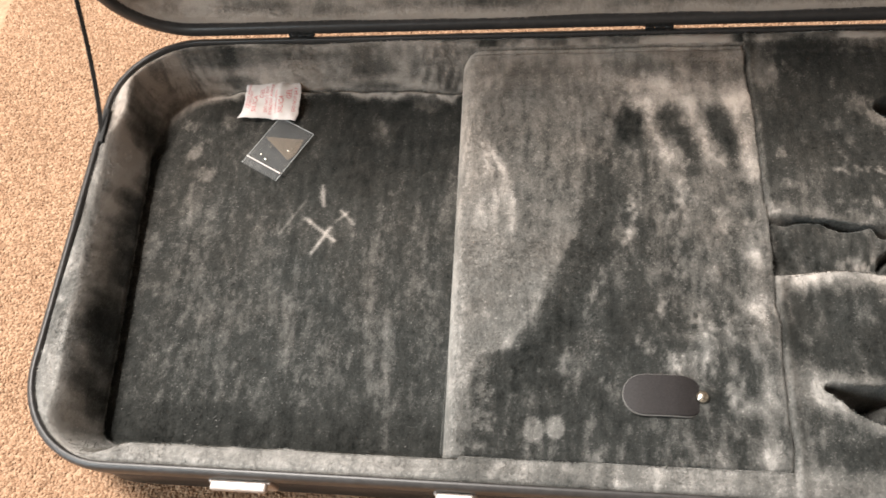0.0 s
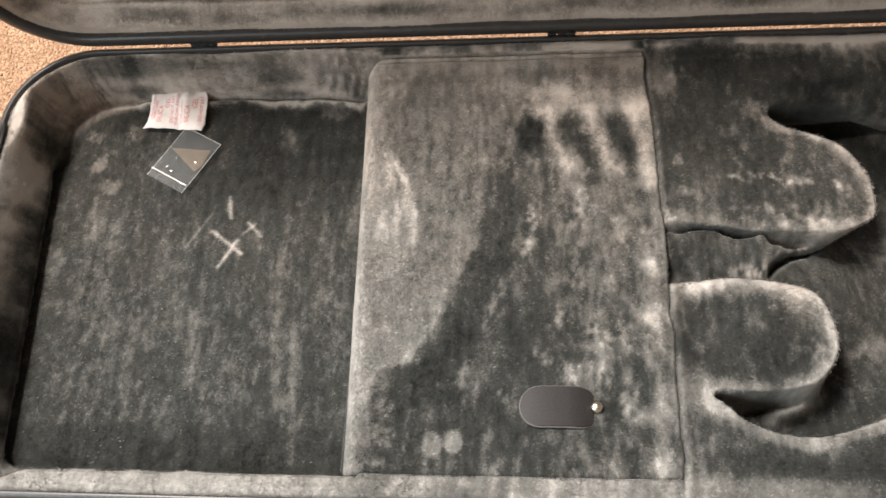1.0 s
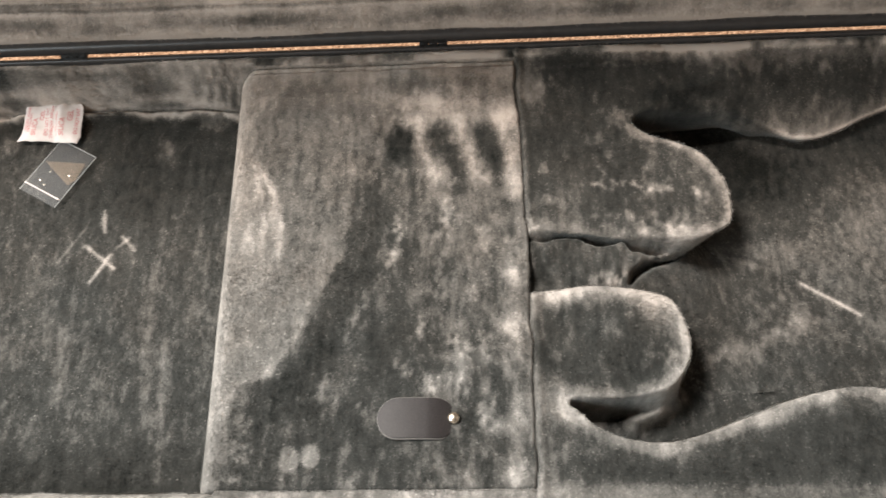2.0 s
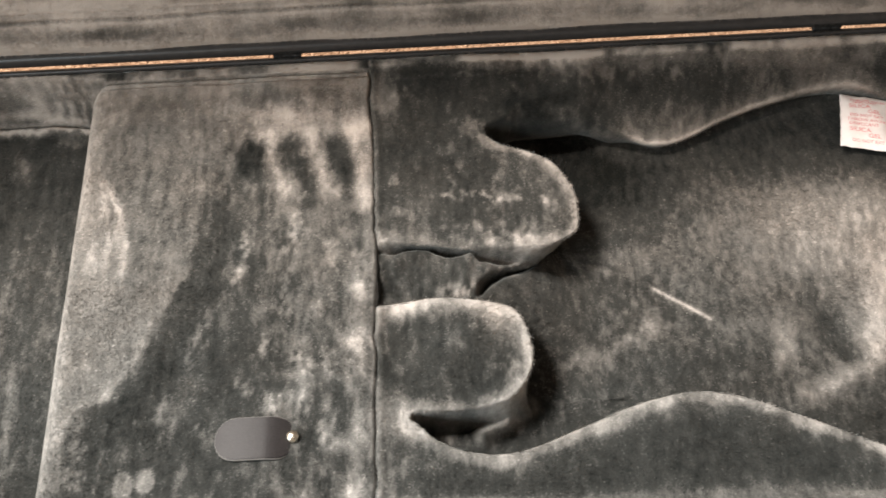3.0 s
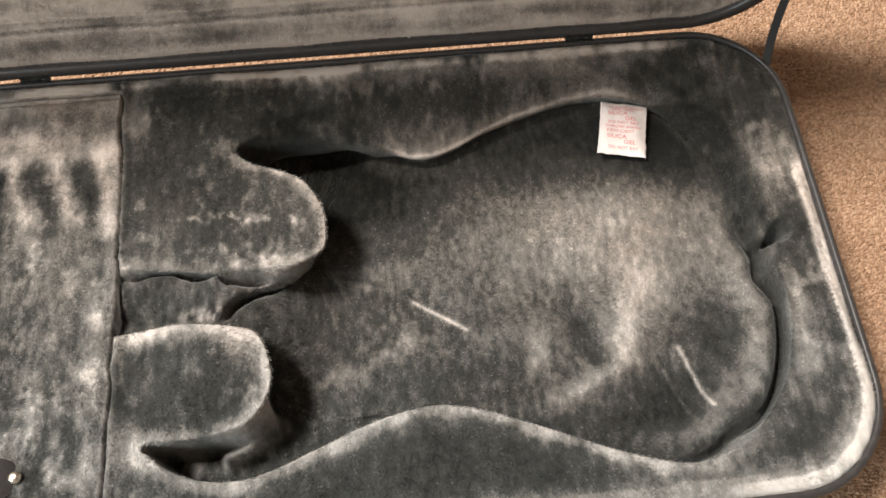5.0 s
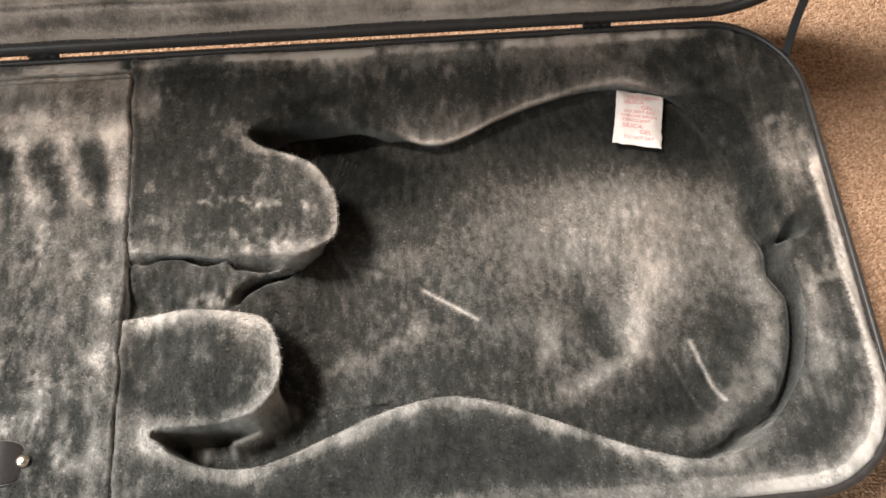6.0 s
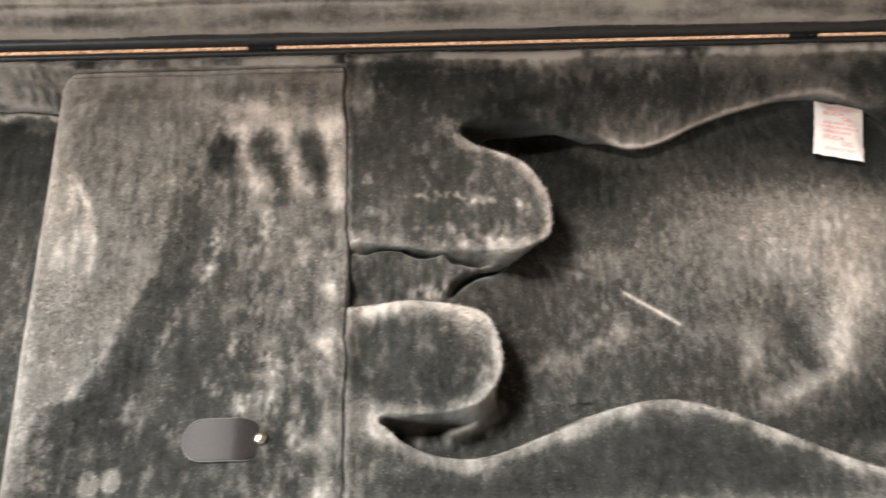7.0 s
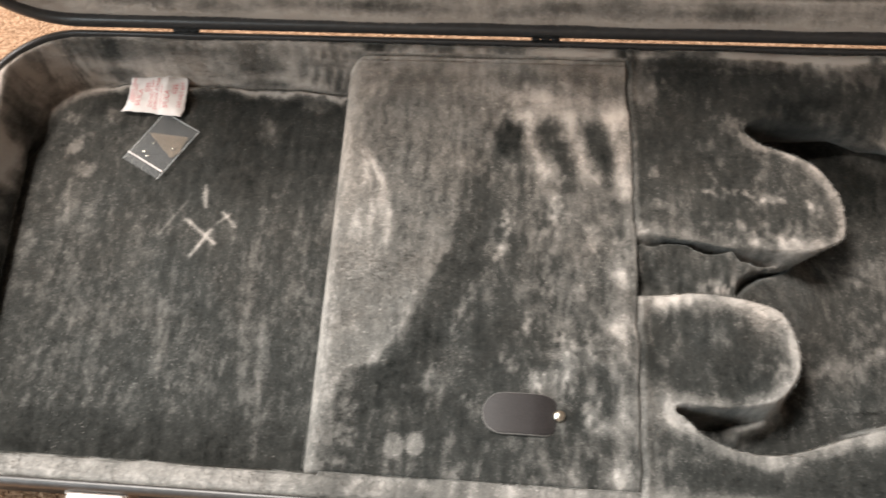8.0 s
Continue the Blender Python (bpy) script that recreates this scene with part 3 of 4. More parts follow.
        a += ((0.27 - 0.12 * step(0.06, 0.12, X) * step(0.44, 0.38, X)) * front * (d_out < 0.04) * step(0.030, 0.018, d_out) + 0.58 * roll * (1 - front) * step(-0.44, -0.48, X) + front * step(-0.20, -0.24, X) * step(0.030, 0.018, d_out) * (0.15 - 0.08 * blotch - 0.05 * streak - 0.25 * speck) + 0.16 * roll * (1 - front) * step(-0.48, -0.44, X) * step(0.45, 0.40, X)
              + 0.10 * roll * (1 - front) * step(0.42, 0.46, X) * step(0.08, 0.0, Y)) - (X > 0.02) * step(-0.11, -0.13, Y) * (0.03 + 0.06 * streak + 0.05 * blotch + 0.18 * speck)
        # uneven pile on the walls
        a += (1 - flat) * (0.13 * fbm(X * 70 + Y * 40, H * 90, 95, 3) + 0.06 * fbm(X * 260 + Y * 190, H * 240, 96, 2))
        # body hollow
        w = body * step(-0.003, 0.003, d_well)
        deep = step(0.0, 0.02, d_well)
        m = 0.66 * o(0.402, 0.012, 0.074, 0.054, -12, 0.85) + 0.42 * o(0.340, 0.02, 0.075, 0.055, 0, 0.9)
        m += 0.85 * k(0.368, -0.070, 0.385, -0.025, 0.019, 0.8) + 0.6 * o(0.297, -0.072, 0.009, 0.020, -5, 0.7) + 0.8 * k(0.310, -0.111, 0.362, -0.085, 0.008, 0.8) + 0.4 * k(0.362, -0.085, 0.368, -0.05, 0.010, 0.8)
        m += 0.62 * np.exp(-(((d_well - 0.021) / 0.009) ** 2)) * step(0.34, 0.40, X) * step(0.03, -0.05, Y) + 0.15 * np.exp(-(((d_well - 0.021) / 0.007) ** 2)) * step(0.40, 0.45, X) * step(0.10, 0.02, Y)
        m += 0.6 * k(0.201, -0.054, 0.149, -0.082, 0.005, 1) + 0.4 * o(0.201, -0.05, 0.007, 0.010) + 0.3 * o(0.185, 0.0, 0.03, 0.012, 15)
        # dark brush marks, plus shade painted beside the upper horn and towards the back
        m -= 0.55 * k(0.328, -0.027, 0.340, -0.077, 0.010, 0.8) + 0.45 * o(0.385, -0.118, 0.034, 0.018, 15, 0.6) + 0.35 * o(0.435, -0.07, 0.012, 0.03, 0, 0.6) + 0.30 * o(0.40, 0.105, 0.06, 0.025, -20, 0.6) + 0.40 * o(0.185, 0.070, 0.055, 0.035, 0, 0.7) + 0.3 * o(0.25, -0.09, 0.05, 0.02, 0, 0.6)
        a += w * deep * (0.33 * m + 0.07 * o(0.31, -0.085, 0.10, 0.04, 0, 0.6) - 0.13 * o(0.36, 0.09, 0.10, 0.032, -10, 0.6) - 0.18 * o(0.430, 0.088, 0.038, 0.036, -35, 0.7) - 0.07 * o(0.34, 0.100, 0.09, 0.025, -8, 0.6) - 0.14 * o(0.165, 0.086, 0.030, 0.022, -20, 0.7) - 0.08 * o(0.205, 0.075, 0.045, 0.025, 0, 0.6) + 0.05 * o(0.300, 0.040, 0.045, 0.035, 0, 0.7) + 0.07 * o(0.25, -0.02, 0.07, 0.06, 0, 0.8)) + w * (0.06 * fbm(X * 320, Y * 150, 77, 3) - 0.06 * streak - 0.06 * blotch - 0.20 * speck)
        a += w * 0.55 * (k(0.209, -0.022, 0.247, -0.049, 0.0015) + path(0.0017, 0.15, (0.4040, -0.079), (0.4118, -0.1018), (0.4165, -0.1275)) + 0.3 * k(0.39, -0.095, 0.40, -0.13, 0.0012))
        # cushions: pile fans open along the hollow's edges, its sheen painted in as paler
        c = body * (1 - w)
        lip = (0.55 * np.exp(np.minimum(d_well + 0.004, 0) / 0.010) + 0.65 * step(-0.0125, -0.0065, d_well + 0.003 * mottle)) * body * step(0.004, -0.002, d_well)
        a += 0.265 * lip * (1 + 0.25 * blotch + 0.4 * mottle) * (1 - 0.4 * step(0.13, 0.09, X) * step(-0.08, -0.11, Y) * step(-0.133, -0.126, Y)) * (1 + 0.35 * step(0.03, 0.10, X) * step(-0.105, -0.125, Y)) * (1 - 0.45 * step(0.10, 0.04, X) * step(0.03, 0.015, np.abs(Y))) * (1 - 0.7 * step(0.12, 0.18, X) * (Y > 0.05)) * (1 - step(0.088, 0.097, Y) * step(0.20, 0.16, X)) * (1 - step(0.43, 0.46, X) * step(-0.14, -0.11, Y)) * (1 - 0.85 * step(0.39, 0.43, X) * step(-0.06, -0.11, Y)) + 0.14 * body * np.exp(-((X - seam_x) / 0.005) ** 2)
        a += c * (0.01 + 0.35 * (k(0.045, 0.040, 0.125, 0.032, 0.004, 1) + 0.5 * k(0.06, 0.010, 0.12, 0.003, 0.008, 1)) * np.maximum(fbm(X * 260, Y * 200, 73, 2) + 0.35, 0))
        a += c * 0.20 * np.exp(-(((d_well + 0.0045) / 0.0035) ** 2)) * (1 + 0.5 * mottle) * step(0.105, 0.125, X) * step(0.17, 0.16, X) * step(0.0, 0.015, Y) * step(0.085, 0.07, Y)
        a += c * (0.17 * path(0.0035, 0.8, (0.092, 0.095), (0.098, 0.103), (0.114, 0.115)) + 0.10 * path(0.0035, 0.8, (0.114, 0.115), (0.136, 0.119), (0.158, 0.116), (0.178, 0.108))) * (0.8 + 0.6 * mottle)
        ring = c * step(-0.02, -0.04, Y) * step(-0.150, -0.118, Y) * step(0.14, 0.115, X)
        a += ring * (0.17 - 0.27 * o(0.047, -0.087, 0.050, 0.031, -5, 0.22) - 0.10 * o(0.010, -0.105, 0.020, 0.020, 0, 0.5))
        a += 0.20 * body * o(0.095, -0.113, 0.020, 0.012, 35, 0.5) + w * 0.42 * (o(0.047, -0.1295, 0.006, 0.012, -25) + o(0.080, -0.125, 0.018, 0.010, 25))
        a += c * 0.12 * o(0.026, -0.135, 0.012, 0.014, 40) * (1 + blotch) + c * 0.15 * o(0.078, 0.099, 0.010, 0.008)
        # shade painted in on the back cushion, deepest behind the upper horn
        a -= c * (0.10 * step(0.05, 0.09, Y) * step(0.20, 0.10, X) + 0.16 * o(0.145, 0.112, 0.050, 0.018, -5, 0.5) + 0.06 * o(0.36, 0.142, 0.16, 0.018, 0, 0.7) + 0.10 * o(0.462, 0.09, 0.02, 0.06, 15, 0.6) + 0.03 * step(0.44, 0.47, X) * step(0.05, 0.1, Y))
        a += c * 0.06 * (o(0.486, 0.143, 0.012, 0.010, -40, 0.6) + o(0.499, 0.108, 0.007, 0.018, 10, 0.6)) + c * 0.08 * o(0.440, 0.143, 0.035, 0.018, -15, 0.6)
        a += c * (0.30 * k(0.0, 0.163, 0.24, 0.164, 0.006, 1) + 0.16 * k(0.24, 0.163, 0.43, 0.162, 0.006, 1)) * (1 + 0.6 * blotch) + c * 0.14 * k(0.02, 0.150, 0.10, 0.151, 0.002, 1)
        # crisp pale strip along the end rim, painted in for a gloss reflection
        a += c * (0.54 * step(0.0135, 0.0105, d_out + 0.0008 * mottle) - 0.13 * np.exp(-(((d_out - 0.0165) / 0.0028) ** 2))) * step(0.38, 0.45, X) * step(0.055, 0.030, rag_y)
        a += c * 0.30 * o(0.008, 0.135, 0.012, 0.02) + 0.40 * (1 - head) * (1 - body) * step(0.14, 0.15, Y) * (1 + blotch) + c * 0.12 * k(0.15, 0.150, 0.40, 0.153, 0.010, 1)
        # end cushion: pale wrinkles, dark crease band, back corner darkened for the lid's shade
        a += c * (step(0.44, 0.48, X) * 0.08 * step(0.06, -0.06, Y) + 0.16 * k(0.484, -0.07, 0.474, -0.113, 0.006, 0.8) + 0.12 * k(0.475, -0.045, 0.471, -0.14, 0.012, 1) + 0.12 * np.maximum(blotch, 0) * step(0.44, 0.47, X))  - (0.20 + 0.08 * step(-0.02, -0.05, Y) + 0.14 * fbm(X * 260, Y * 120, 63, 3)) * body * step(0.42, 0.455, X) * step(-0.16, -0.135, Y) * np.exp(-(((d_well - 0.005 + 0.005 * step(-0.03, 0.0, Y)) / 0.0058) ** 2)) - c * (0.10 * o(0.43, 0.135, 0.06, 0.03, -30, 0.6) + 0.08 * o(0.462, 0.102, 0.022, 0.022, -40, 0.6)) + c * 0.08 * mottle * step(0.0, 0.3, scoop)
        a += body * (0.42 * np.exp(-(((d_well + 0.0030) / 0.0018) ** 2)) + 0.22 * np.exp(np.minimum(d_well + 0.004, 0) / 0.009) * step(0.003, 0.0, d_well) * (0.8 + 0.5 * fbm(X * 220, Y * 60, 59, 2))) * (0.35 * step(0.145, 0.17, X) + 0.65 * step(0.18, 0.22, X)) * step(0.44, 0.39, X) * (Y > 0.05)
        a -= body * (0.07 * step(-0.014, -0.022, d_well) * step(-0.11, -0.125, Y) * step(0.019, 0.024, d_out) * step(0.03, 0.06, X))
        strip = step(0.0180, 0.0160, d_out + 0.0012 * mottle) * body * (step(0.27, 0.31, X) * step(-0.10, -0.14, Y))
        a += strip * 0.16 - 0.06 * body * step(0.026, 0.020, d_out) * step(0.0160, 0.0185, d_out) * step(0.27, 0.31, X) * step(-0.10, -0.14, Y)
        a += c * (0.10 * o(0.470, 0.130, 0.020, 0.022, -30, 0.6) + 0.05 * o(0.488, 0.065, 0.012, 0.035, 8, 0.6) + 0.06 * o(0.492, 0.020, 0.012, 0.030, 4, 0.6) - 0.14 * o(0.452, 0.127, 0.012, 0.008, 0, 0.5) - 0.15 * o(0.490, 0.082, 0.009, 0.009, 0, 0.5) - 0.20 * k(0.506, 0.122, 0.509, 0.108, 0.003, 0.5) - 0.15 * o(0.494, -0.009, 0.009, 0.008, 0, 0.5) + 0.06 * o(0.482, 0.035, 0.007, 0.045, 2, 0.5)) * (1 + 0.5 * mottle)
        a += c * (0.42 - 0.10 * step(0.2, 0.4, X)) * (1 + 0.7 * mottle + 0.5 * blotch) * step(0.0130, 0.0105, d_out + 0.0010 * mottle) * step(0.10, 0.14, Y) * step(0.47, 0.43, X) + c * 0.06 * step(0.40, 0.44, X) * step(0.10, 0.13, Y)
        # neck rest
        n = w * step(0.085, 0.06, X) * ((Y > -0.06) & (Y < 0.01))
        # flap below the upper horn painted paler as its lit side
        a += w * flap * 0.16 * (1 + mottle)
        a += n * (-0.03 + 0.14 * mottle + 0.30 * path(0.0040, 1, (0.046, -0.029), (0.060, -0.0315), (0.072, -0.0300)) * (0.7 + 0.9 * tuftiness) + 0.22 * k(0.035, -0.034, 0.06, -0.031, 0.005, 1) + 0.25 * k(0.062, -0.011, 0.072, -0.027, 0.004, 1))
    a = a + 0.045 * tuftiness * (flat if place == "base" else 1)
    return np.clip(a, 0.02, 1.15)


NAP_AND_LIGHT = nap_and_light_field(GX, GY, d_well, "base")


ids = np.arange(GX.size).reshape(GX.shape)
quads = np.stack([ids[:-1, :-1], ids[1:, :-1], ids[1:, 1:], ids[:-1, 1:]], -1)


def mid(a):
    return (a[:-1, :-1] + a[1:, :-1] + a[1:, 1:] + a[:-1, 1:]) / 4


mx, my, mo, mh, mw = mid(GX), mid(GY), mid(d_out), mid(d_head), mid(d_well)
live = mo > 0.0027
east = mx > -0.035 * np.maximum(my, 0) + 0.004 * np.minimum(my, 0)
well_in = east & (mw > 0.004)
neck_in = well_in & (mx < 0.072) & (my > -0.06) & (my < 0.02)
horn_a = east & ~well_in & (my > -0.02) & (my < 0.088) & (mx < 0.17)
horn_b = east & ~well_in & (my <= -0.03) & (my > -0.135) & (mx < 0.125)
west = mx < -0.2165 - 0.025 * my
head_in = west & (mh > 0.003)
rest = east & ~well_in & ~horn_a & ~horn_b
regions = [
    ("headstock_floor", head_in, "dark plush floor with brushed pile marks"),
    ("headstock_padding", west & ~head_in, "pale plush roll round the headstock compartment"),
    ("rail_padding", ~west & ~east, "plush strip beside the accessory lid"),
    ("neck_rest", neck_in, ""),
    ("body_well_floor", well_in & ~neck_in, "guitar-shaped plush hollow with pale brushed patch"),
    ("upper_horn_cushion", horn_a, ""),
    ("lower_horn_cushion", horn_b, ""),
    ("back_cushion", rest & (my > 0.03) & (mx < 0.45), "plush cushion sloping into the hollow"),
    ("end_cushion", rest & (mx >= 0.45), ""),
    ("front_cushion", rest & (my <= 0.03) & (mx < 0.45), "plush cushion with pale wavy edge"),
]


def cut(name, mask, X, Y, Z, N, nap, label, parent=guitar_case, q=quads):
    f = q[mask]
    used, inv = np.unique(f, return_inverse=True)
    pts = np.stack([X.ravel(), Y.ravel(), Z.ravel()], -1)[used]
    return mesh_object(name, pts, inv.reshape(-1, 4), PLUSH, parent, label, True, N.reshape(-1, 3)[used], nap.ravel()[used])


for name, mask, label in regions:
    cut(name, mask & live, GXD, GYD, H, NRM, NAP_AND_LIGHT, label)

# ---- accessory compartment lid ----
lx = np.linspace(0, 1, 240)
ly = np.linspace(-0.1825, 0.1585, 350)
LU, LY = np.meshgrid(lx, ly, indexing="ij")
SEAM = -0.035 * np.maximum(LY, 0) + 0.004 * np.minimum(LY, 0) + 0.0012 * fbm(LY * 60, LY * 0, 15, 3)
LEFT = -0.2275 - 0.025 * LY + 0.005 * np.clip((LY - 0.143) / 0.0155, 0, 1) ** 2.2
LX = LEFT * (1 - LU) + SEAM * LU
e_left, e_right = LX - LEFT, SEAM - LX
e_back, e_front = 0.1585 - LY, LY + 0.1825


def shoulder(e, r):
    return r - np.sqrt(np.maximum(r * r - np.maximum(r - e, 0) ** 2, 0))


LZ = 0.0705 + 0.0008 * fbm(LX * 16, LY * 16, 21, 3)
LZ -= shoulder(e_left, 0.014) + shoulder(e_right, 0.0018) + shoulder(e_back, 0.0022) + 0.0012 * np.exp(-(((LY - 0.1540) / 0.0012) ** 2)) + shoulder(e_front, 0.003)
EDGE_Z = 0.052
du, dv = lx[1] * 0.227, ly[1] - ly[0]
zx, zy = np.gradient(LZ, du, dv)
LN = np.stack([-zx, -zy, np.ones_like(LZ)], -1)
LN /= np.linalg.norm(LN, axis=-1, keepdims=True)
# turn the edges down
LX, LY, LN = np.pad(LX, 1, mode="edge"), np.pad(LY, 1, mode="edge"), np.pad(LN, ((1, 1), (1, 1), (0, 0)), mode="edge")
LZ = np.pad(LZ, 1, constant_values=EDGE_Z)
SEAM = np.pad(SEAM, 1, mode="edge")
lid_ids = np.arange(LX.size).reshape(LX.shape)
lid_quads = np.stack([lid_ids[:-1, :-1], lid_ids[1:, :-1], lid_ids[1:, 1:], lid_ids[:-1, 1:]], -1)
LID_NAP_AND_LIGHT = nap_and_light_field(LX, LY, LZ, "lid")
accessory_lid = cut("accessory_lid", np.ones(lid_quads.shape[:2], bool), LX, LY, LZ, LN, LID_NAP_AND_LIGHT,
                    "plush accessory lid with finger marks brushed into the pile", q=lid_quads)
bm = bmesh.new()
box(0.010, 0.330, 0.046, 0.002, (-0.2205, -0.014, 0.034), bm)
wall = part("accessory_box_wall", bm, PLUSH, guitar_case)
wall.data.attributes.new("nap", "FLOAT", "POINT").data.foreach_set("value", [0.30] * len(wall.data.vertices))

# ---- standing pile ----
def pile(name, X, Y, Z, N, NAPS, mask, count, seed, cell, parent=guitar_case, length=0.0030, width=0.00075, comb=(0.0, -1.0, 0.0), label="short standing plush pile"):
    """Short tapered tufts over a lining grid, leaning with the nap."""
    rng = np.random.RandomState(seed)
    area = (1 / np.clip(np.abs(cell), 0.12, 1)) * mask
    p = area.ravel() / area.sum()
    pick = rng.choice(p.size, count, p=p)
    i, j = np.unravel_index(pick, mask.shape)
    u, v = rng.rand(count)[:, None], rng.rand(count)[:, None]

    def at(A):
        A = A if A.ndim == 3 else A[..., None]
        return (A[i, j] * (1 - u) + A[i + 1, j] * u) * (1 - v) + (A[i, j + 1] * (1 - u) + A[i + 1, j + 1] * u) * v

    root = np.concatenate([at(X), at(Y), at(Z)], 1)
    nrm = at(N)
    nrm /= np.linalg.norm(nrm, axis=1, keepdims=True)
    nap = at(NAPS)[:, 0]
    swirl = fbm(root[:, 0] * 40, root[:, 1] * 30, 91, 3) * 1.6 + rng.normal(0, 0.45, count)
    cx, cy = comb[0] * np.cos(swirl) - comb[1] * np.sin(swirl), comb[0] * np.sin(swirl) + comb[1] * np.cos(swirl)
    lean = np.stack([cx, cy, np.full(count, comb[2])], 1)
    lean -= nrm * (lean * nrm).sum(1, keepdims=True)
    lean /= np.linalg.norm(lean, axis=1, keepdims=True) + 1e-6
    tilt = np.clip(rng.normal(1.12, 0.16, count) - 0.25 * (nap - 0.35), 0.75, 1.4)[:, None]
    d = nrm * np.cos(tilt) + lean * np.sin(tilt)
    side = np.cross(d, nrm)
    side /= np.linalg.norm(side, axis=1, keepdims=True) + 1e-6
    ln_ = length * rng.uniform(0.65, 1.25, count)[:, None]
    root = root - nrm * 0.0004
    w_ = width * rng.uniform(0.6, 1.3, count)[:, None]
    verts = np.stack([root - side * w_ / 2, root + side * w_ / 2, root + d * ln_], 1).reshape(-1, 3)
    soft = nrm + 0.35 * d + rng.normal(0, 0.06, (count, 3))
    soft /= np.linalg.norm(soft, axis=1, keepdims=True)
    tone = nap + rng.normal(0, 0.045, count)
    tri = np.arange(3 * count).reshape(-1, 3)
    fn = np.cross(verts[1::3] - verts[0::3], verts[2::3] - verts[0::3])
    flip = (fn * soft).sum(1) < 0
    tri[flip] = tri[flip][:, ::-1]
    ob = mesh_object(name, verts, tri, PLUSH, parent, label, True, np.repeat(soft, 3, 0), np.repeat(tone, 3))
    tagged(ob, kind="stuff")


def slope_of(N):
    return mid(N[..., 2])


pile("base_nap", GXD, GYD, H, NRM, NAP_AND_LIGHT, live & (west | east | (mo < 0.022)), 300000, 3, slope_of(NRM))
pile("accessory_lid_nap", LX, LY, LZ, LN, LID_NAP_AND_LIGHT, np.pad(np.ones((lid_quads.shape[0] - 9, lid_quads.shape[1] - 2), bool), ((8, 1), (1, 1))), 85000, 4, slope_of(LN), parent=accessory_lid)

speckled = (mid(fbm(GX * 22, GY * 22, 37, 3)) > 0.12) & live & ((well_in & (mx < 0.27) & (my < 0.03)) | (head_in & (my < -0.02)))
pile("lint", GXD, GYD, H + 0.0014, NRM, np.full(GX.shape, 0.58), speckled, 380, 8, slope_of(NRM), length=0.0017, width=0.0008,
     label="tiny pale lint flecks caught in the pile")

# leather pull tab with its snap
TAB = (-0.078, -0.1365, 0.0722)


def tab_shape(grow, z0, z1, bev):
    b = bmesh.new()
    ring = []
    hw, r = 0.0265 + grow, 0.0135 + grow
    for cx, a0 in ((hw - r, -90), (-(hw - r), 90)):
        for k in range(13):
            a = radians(a0 + 15 * k)
            ring.append(b.verts.new((cx + r * math.cos(a), r * math.sin(a), z0)))
    f = b.faces.new(ring)
    for cut_x in np.arange(-0.022, 0.0221, 0.002):
        bmesh.ops.bisect_plane(b, geom=b.verts[:] + b.edges[:] + b.faces[:], plane_co=(cut_x, 0, 0), plane_no=(1, 0, 0))
    up = bmesh.ops.extrude_face_region(b, geom=b.faces[:])
    bmesh.ops.translate(b, verts=[v for v in up["geom"] if isinstance(v, bmesh.types.BMVert)], vec=(0, 0, z1 - z0))
    edges = [e for e in b.edges if all(abs(v.co.z - z1) < 1e-6 for v in e.verts) and any(abs(g.normal.z) < 0.5 or any(abs(v.co.z - z0) < 1e-6 for v in g.verts) for g in e.link_faces)]
    bmesh.ops.bevel(b, geom=edges, offset=bev, segments=2, affect="EDGES")
    for v in b.verts:
        v.co.z += 0.0020 - 2.4 * v.co.x**2 - 15.0 * max(v.co.x - 0.006, 0) ** 2
    bmesh.ops.recalc_face_normals(b, faces=b.faces[:])
    return b


tab = part("pull_tab", tab_shape(0, -0.0012, 0.0016, 0.0005), LEATHER, accessory_lid, "black leather pull tab")
tab.location = TAB
part("tab_edge", tab_shape(0.0004, -0.0016, 0.0008, 0.0003), EDGE, tab, "raw grey cut edge")
bm = bmesh.new()
bmesh.ops.create_cone(bm, cap_ends=True, segments=28, radius1=0.0044, radius2=0.0036, depth=0.0030, matrix=Matrix.Translation((0.0242, 0.0005, 0.0006)))
bmesh.ops.create_uvsphere(bm, u_segments=24, v_segments=10, radius=0.0036, matrix=Matrix.Translation((0.0242, 0.0005, 0.0020)) @ Matrix.Diagonal((1, 1, 0.45, 1)))
part("snap_button", bm, NICKEL, tab, "pale metal snap button", True)

# ---- lid of the case, standing open on its hinges ----
LID_ANGLE = radians(84)
HINGE_Y, HINGE_Z = Y1 + 0.0020, RIM_Z + 0.0015


def lid_place(x, v, w):
    """x along the hinge, v up the open mouth from the hinge, w back into the lid."""
    return (x, HINGE_Y - math.cos(LID_ANGLE) * v + math.sin(LID_ANGLE) * w, HINGE_Z + math.sin(LID_ANGLE) * v + math.cos(LID_ANGLE) * w)


def lid_sweep(profile, close=False):
    verts, faces = sweep(profile, close)
    return [lid_place(x, Y1 - y, z) for x, y, z in verts], [f[::-1] for f in faces]


lv, lf = lid_sweep([(0.0015, 0.012), (0.0015, 0.046), (0.006, 0.052), (0.03, 0.054), (0.03, 0.050), (0.006, 0.046), (0.006, 0.012)])
lf.append(tuple(range(3 * n_ring, 4 * n_ring)))
mesh_object("lid_shell", lv, lf, SHELL, guitar_case, "black textured vinyl lid shell")
lv, lf = lid_sweep([(0.0, 0.016), (-0.0008, 0.012), (-0.0008, 0.003), (0.0006, 0.0), (0.003, -0.0006), (0.0092, 0.0000), (0.0104, 0.0024), (0.0104, 0.016)], True)
mesh_object("lid_rim", lv, lf, RIM, guitar_case, "glossy black metal lid rim")
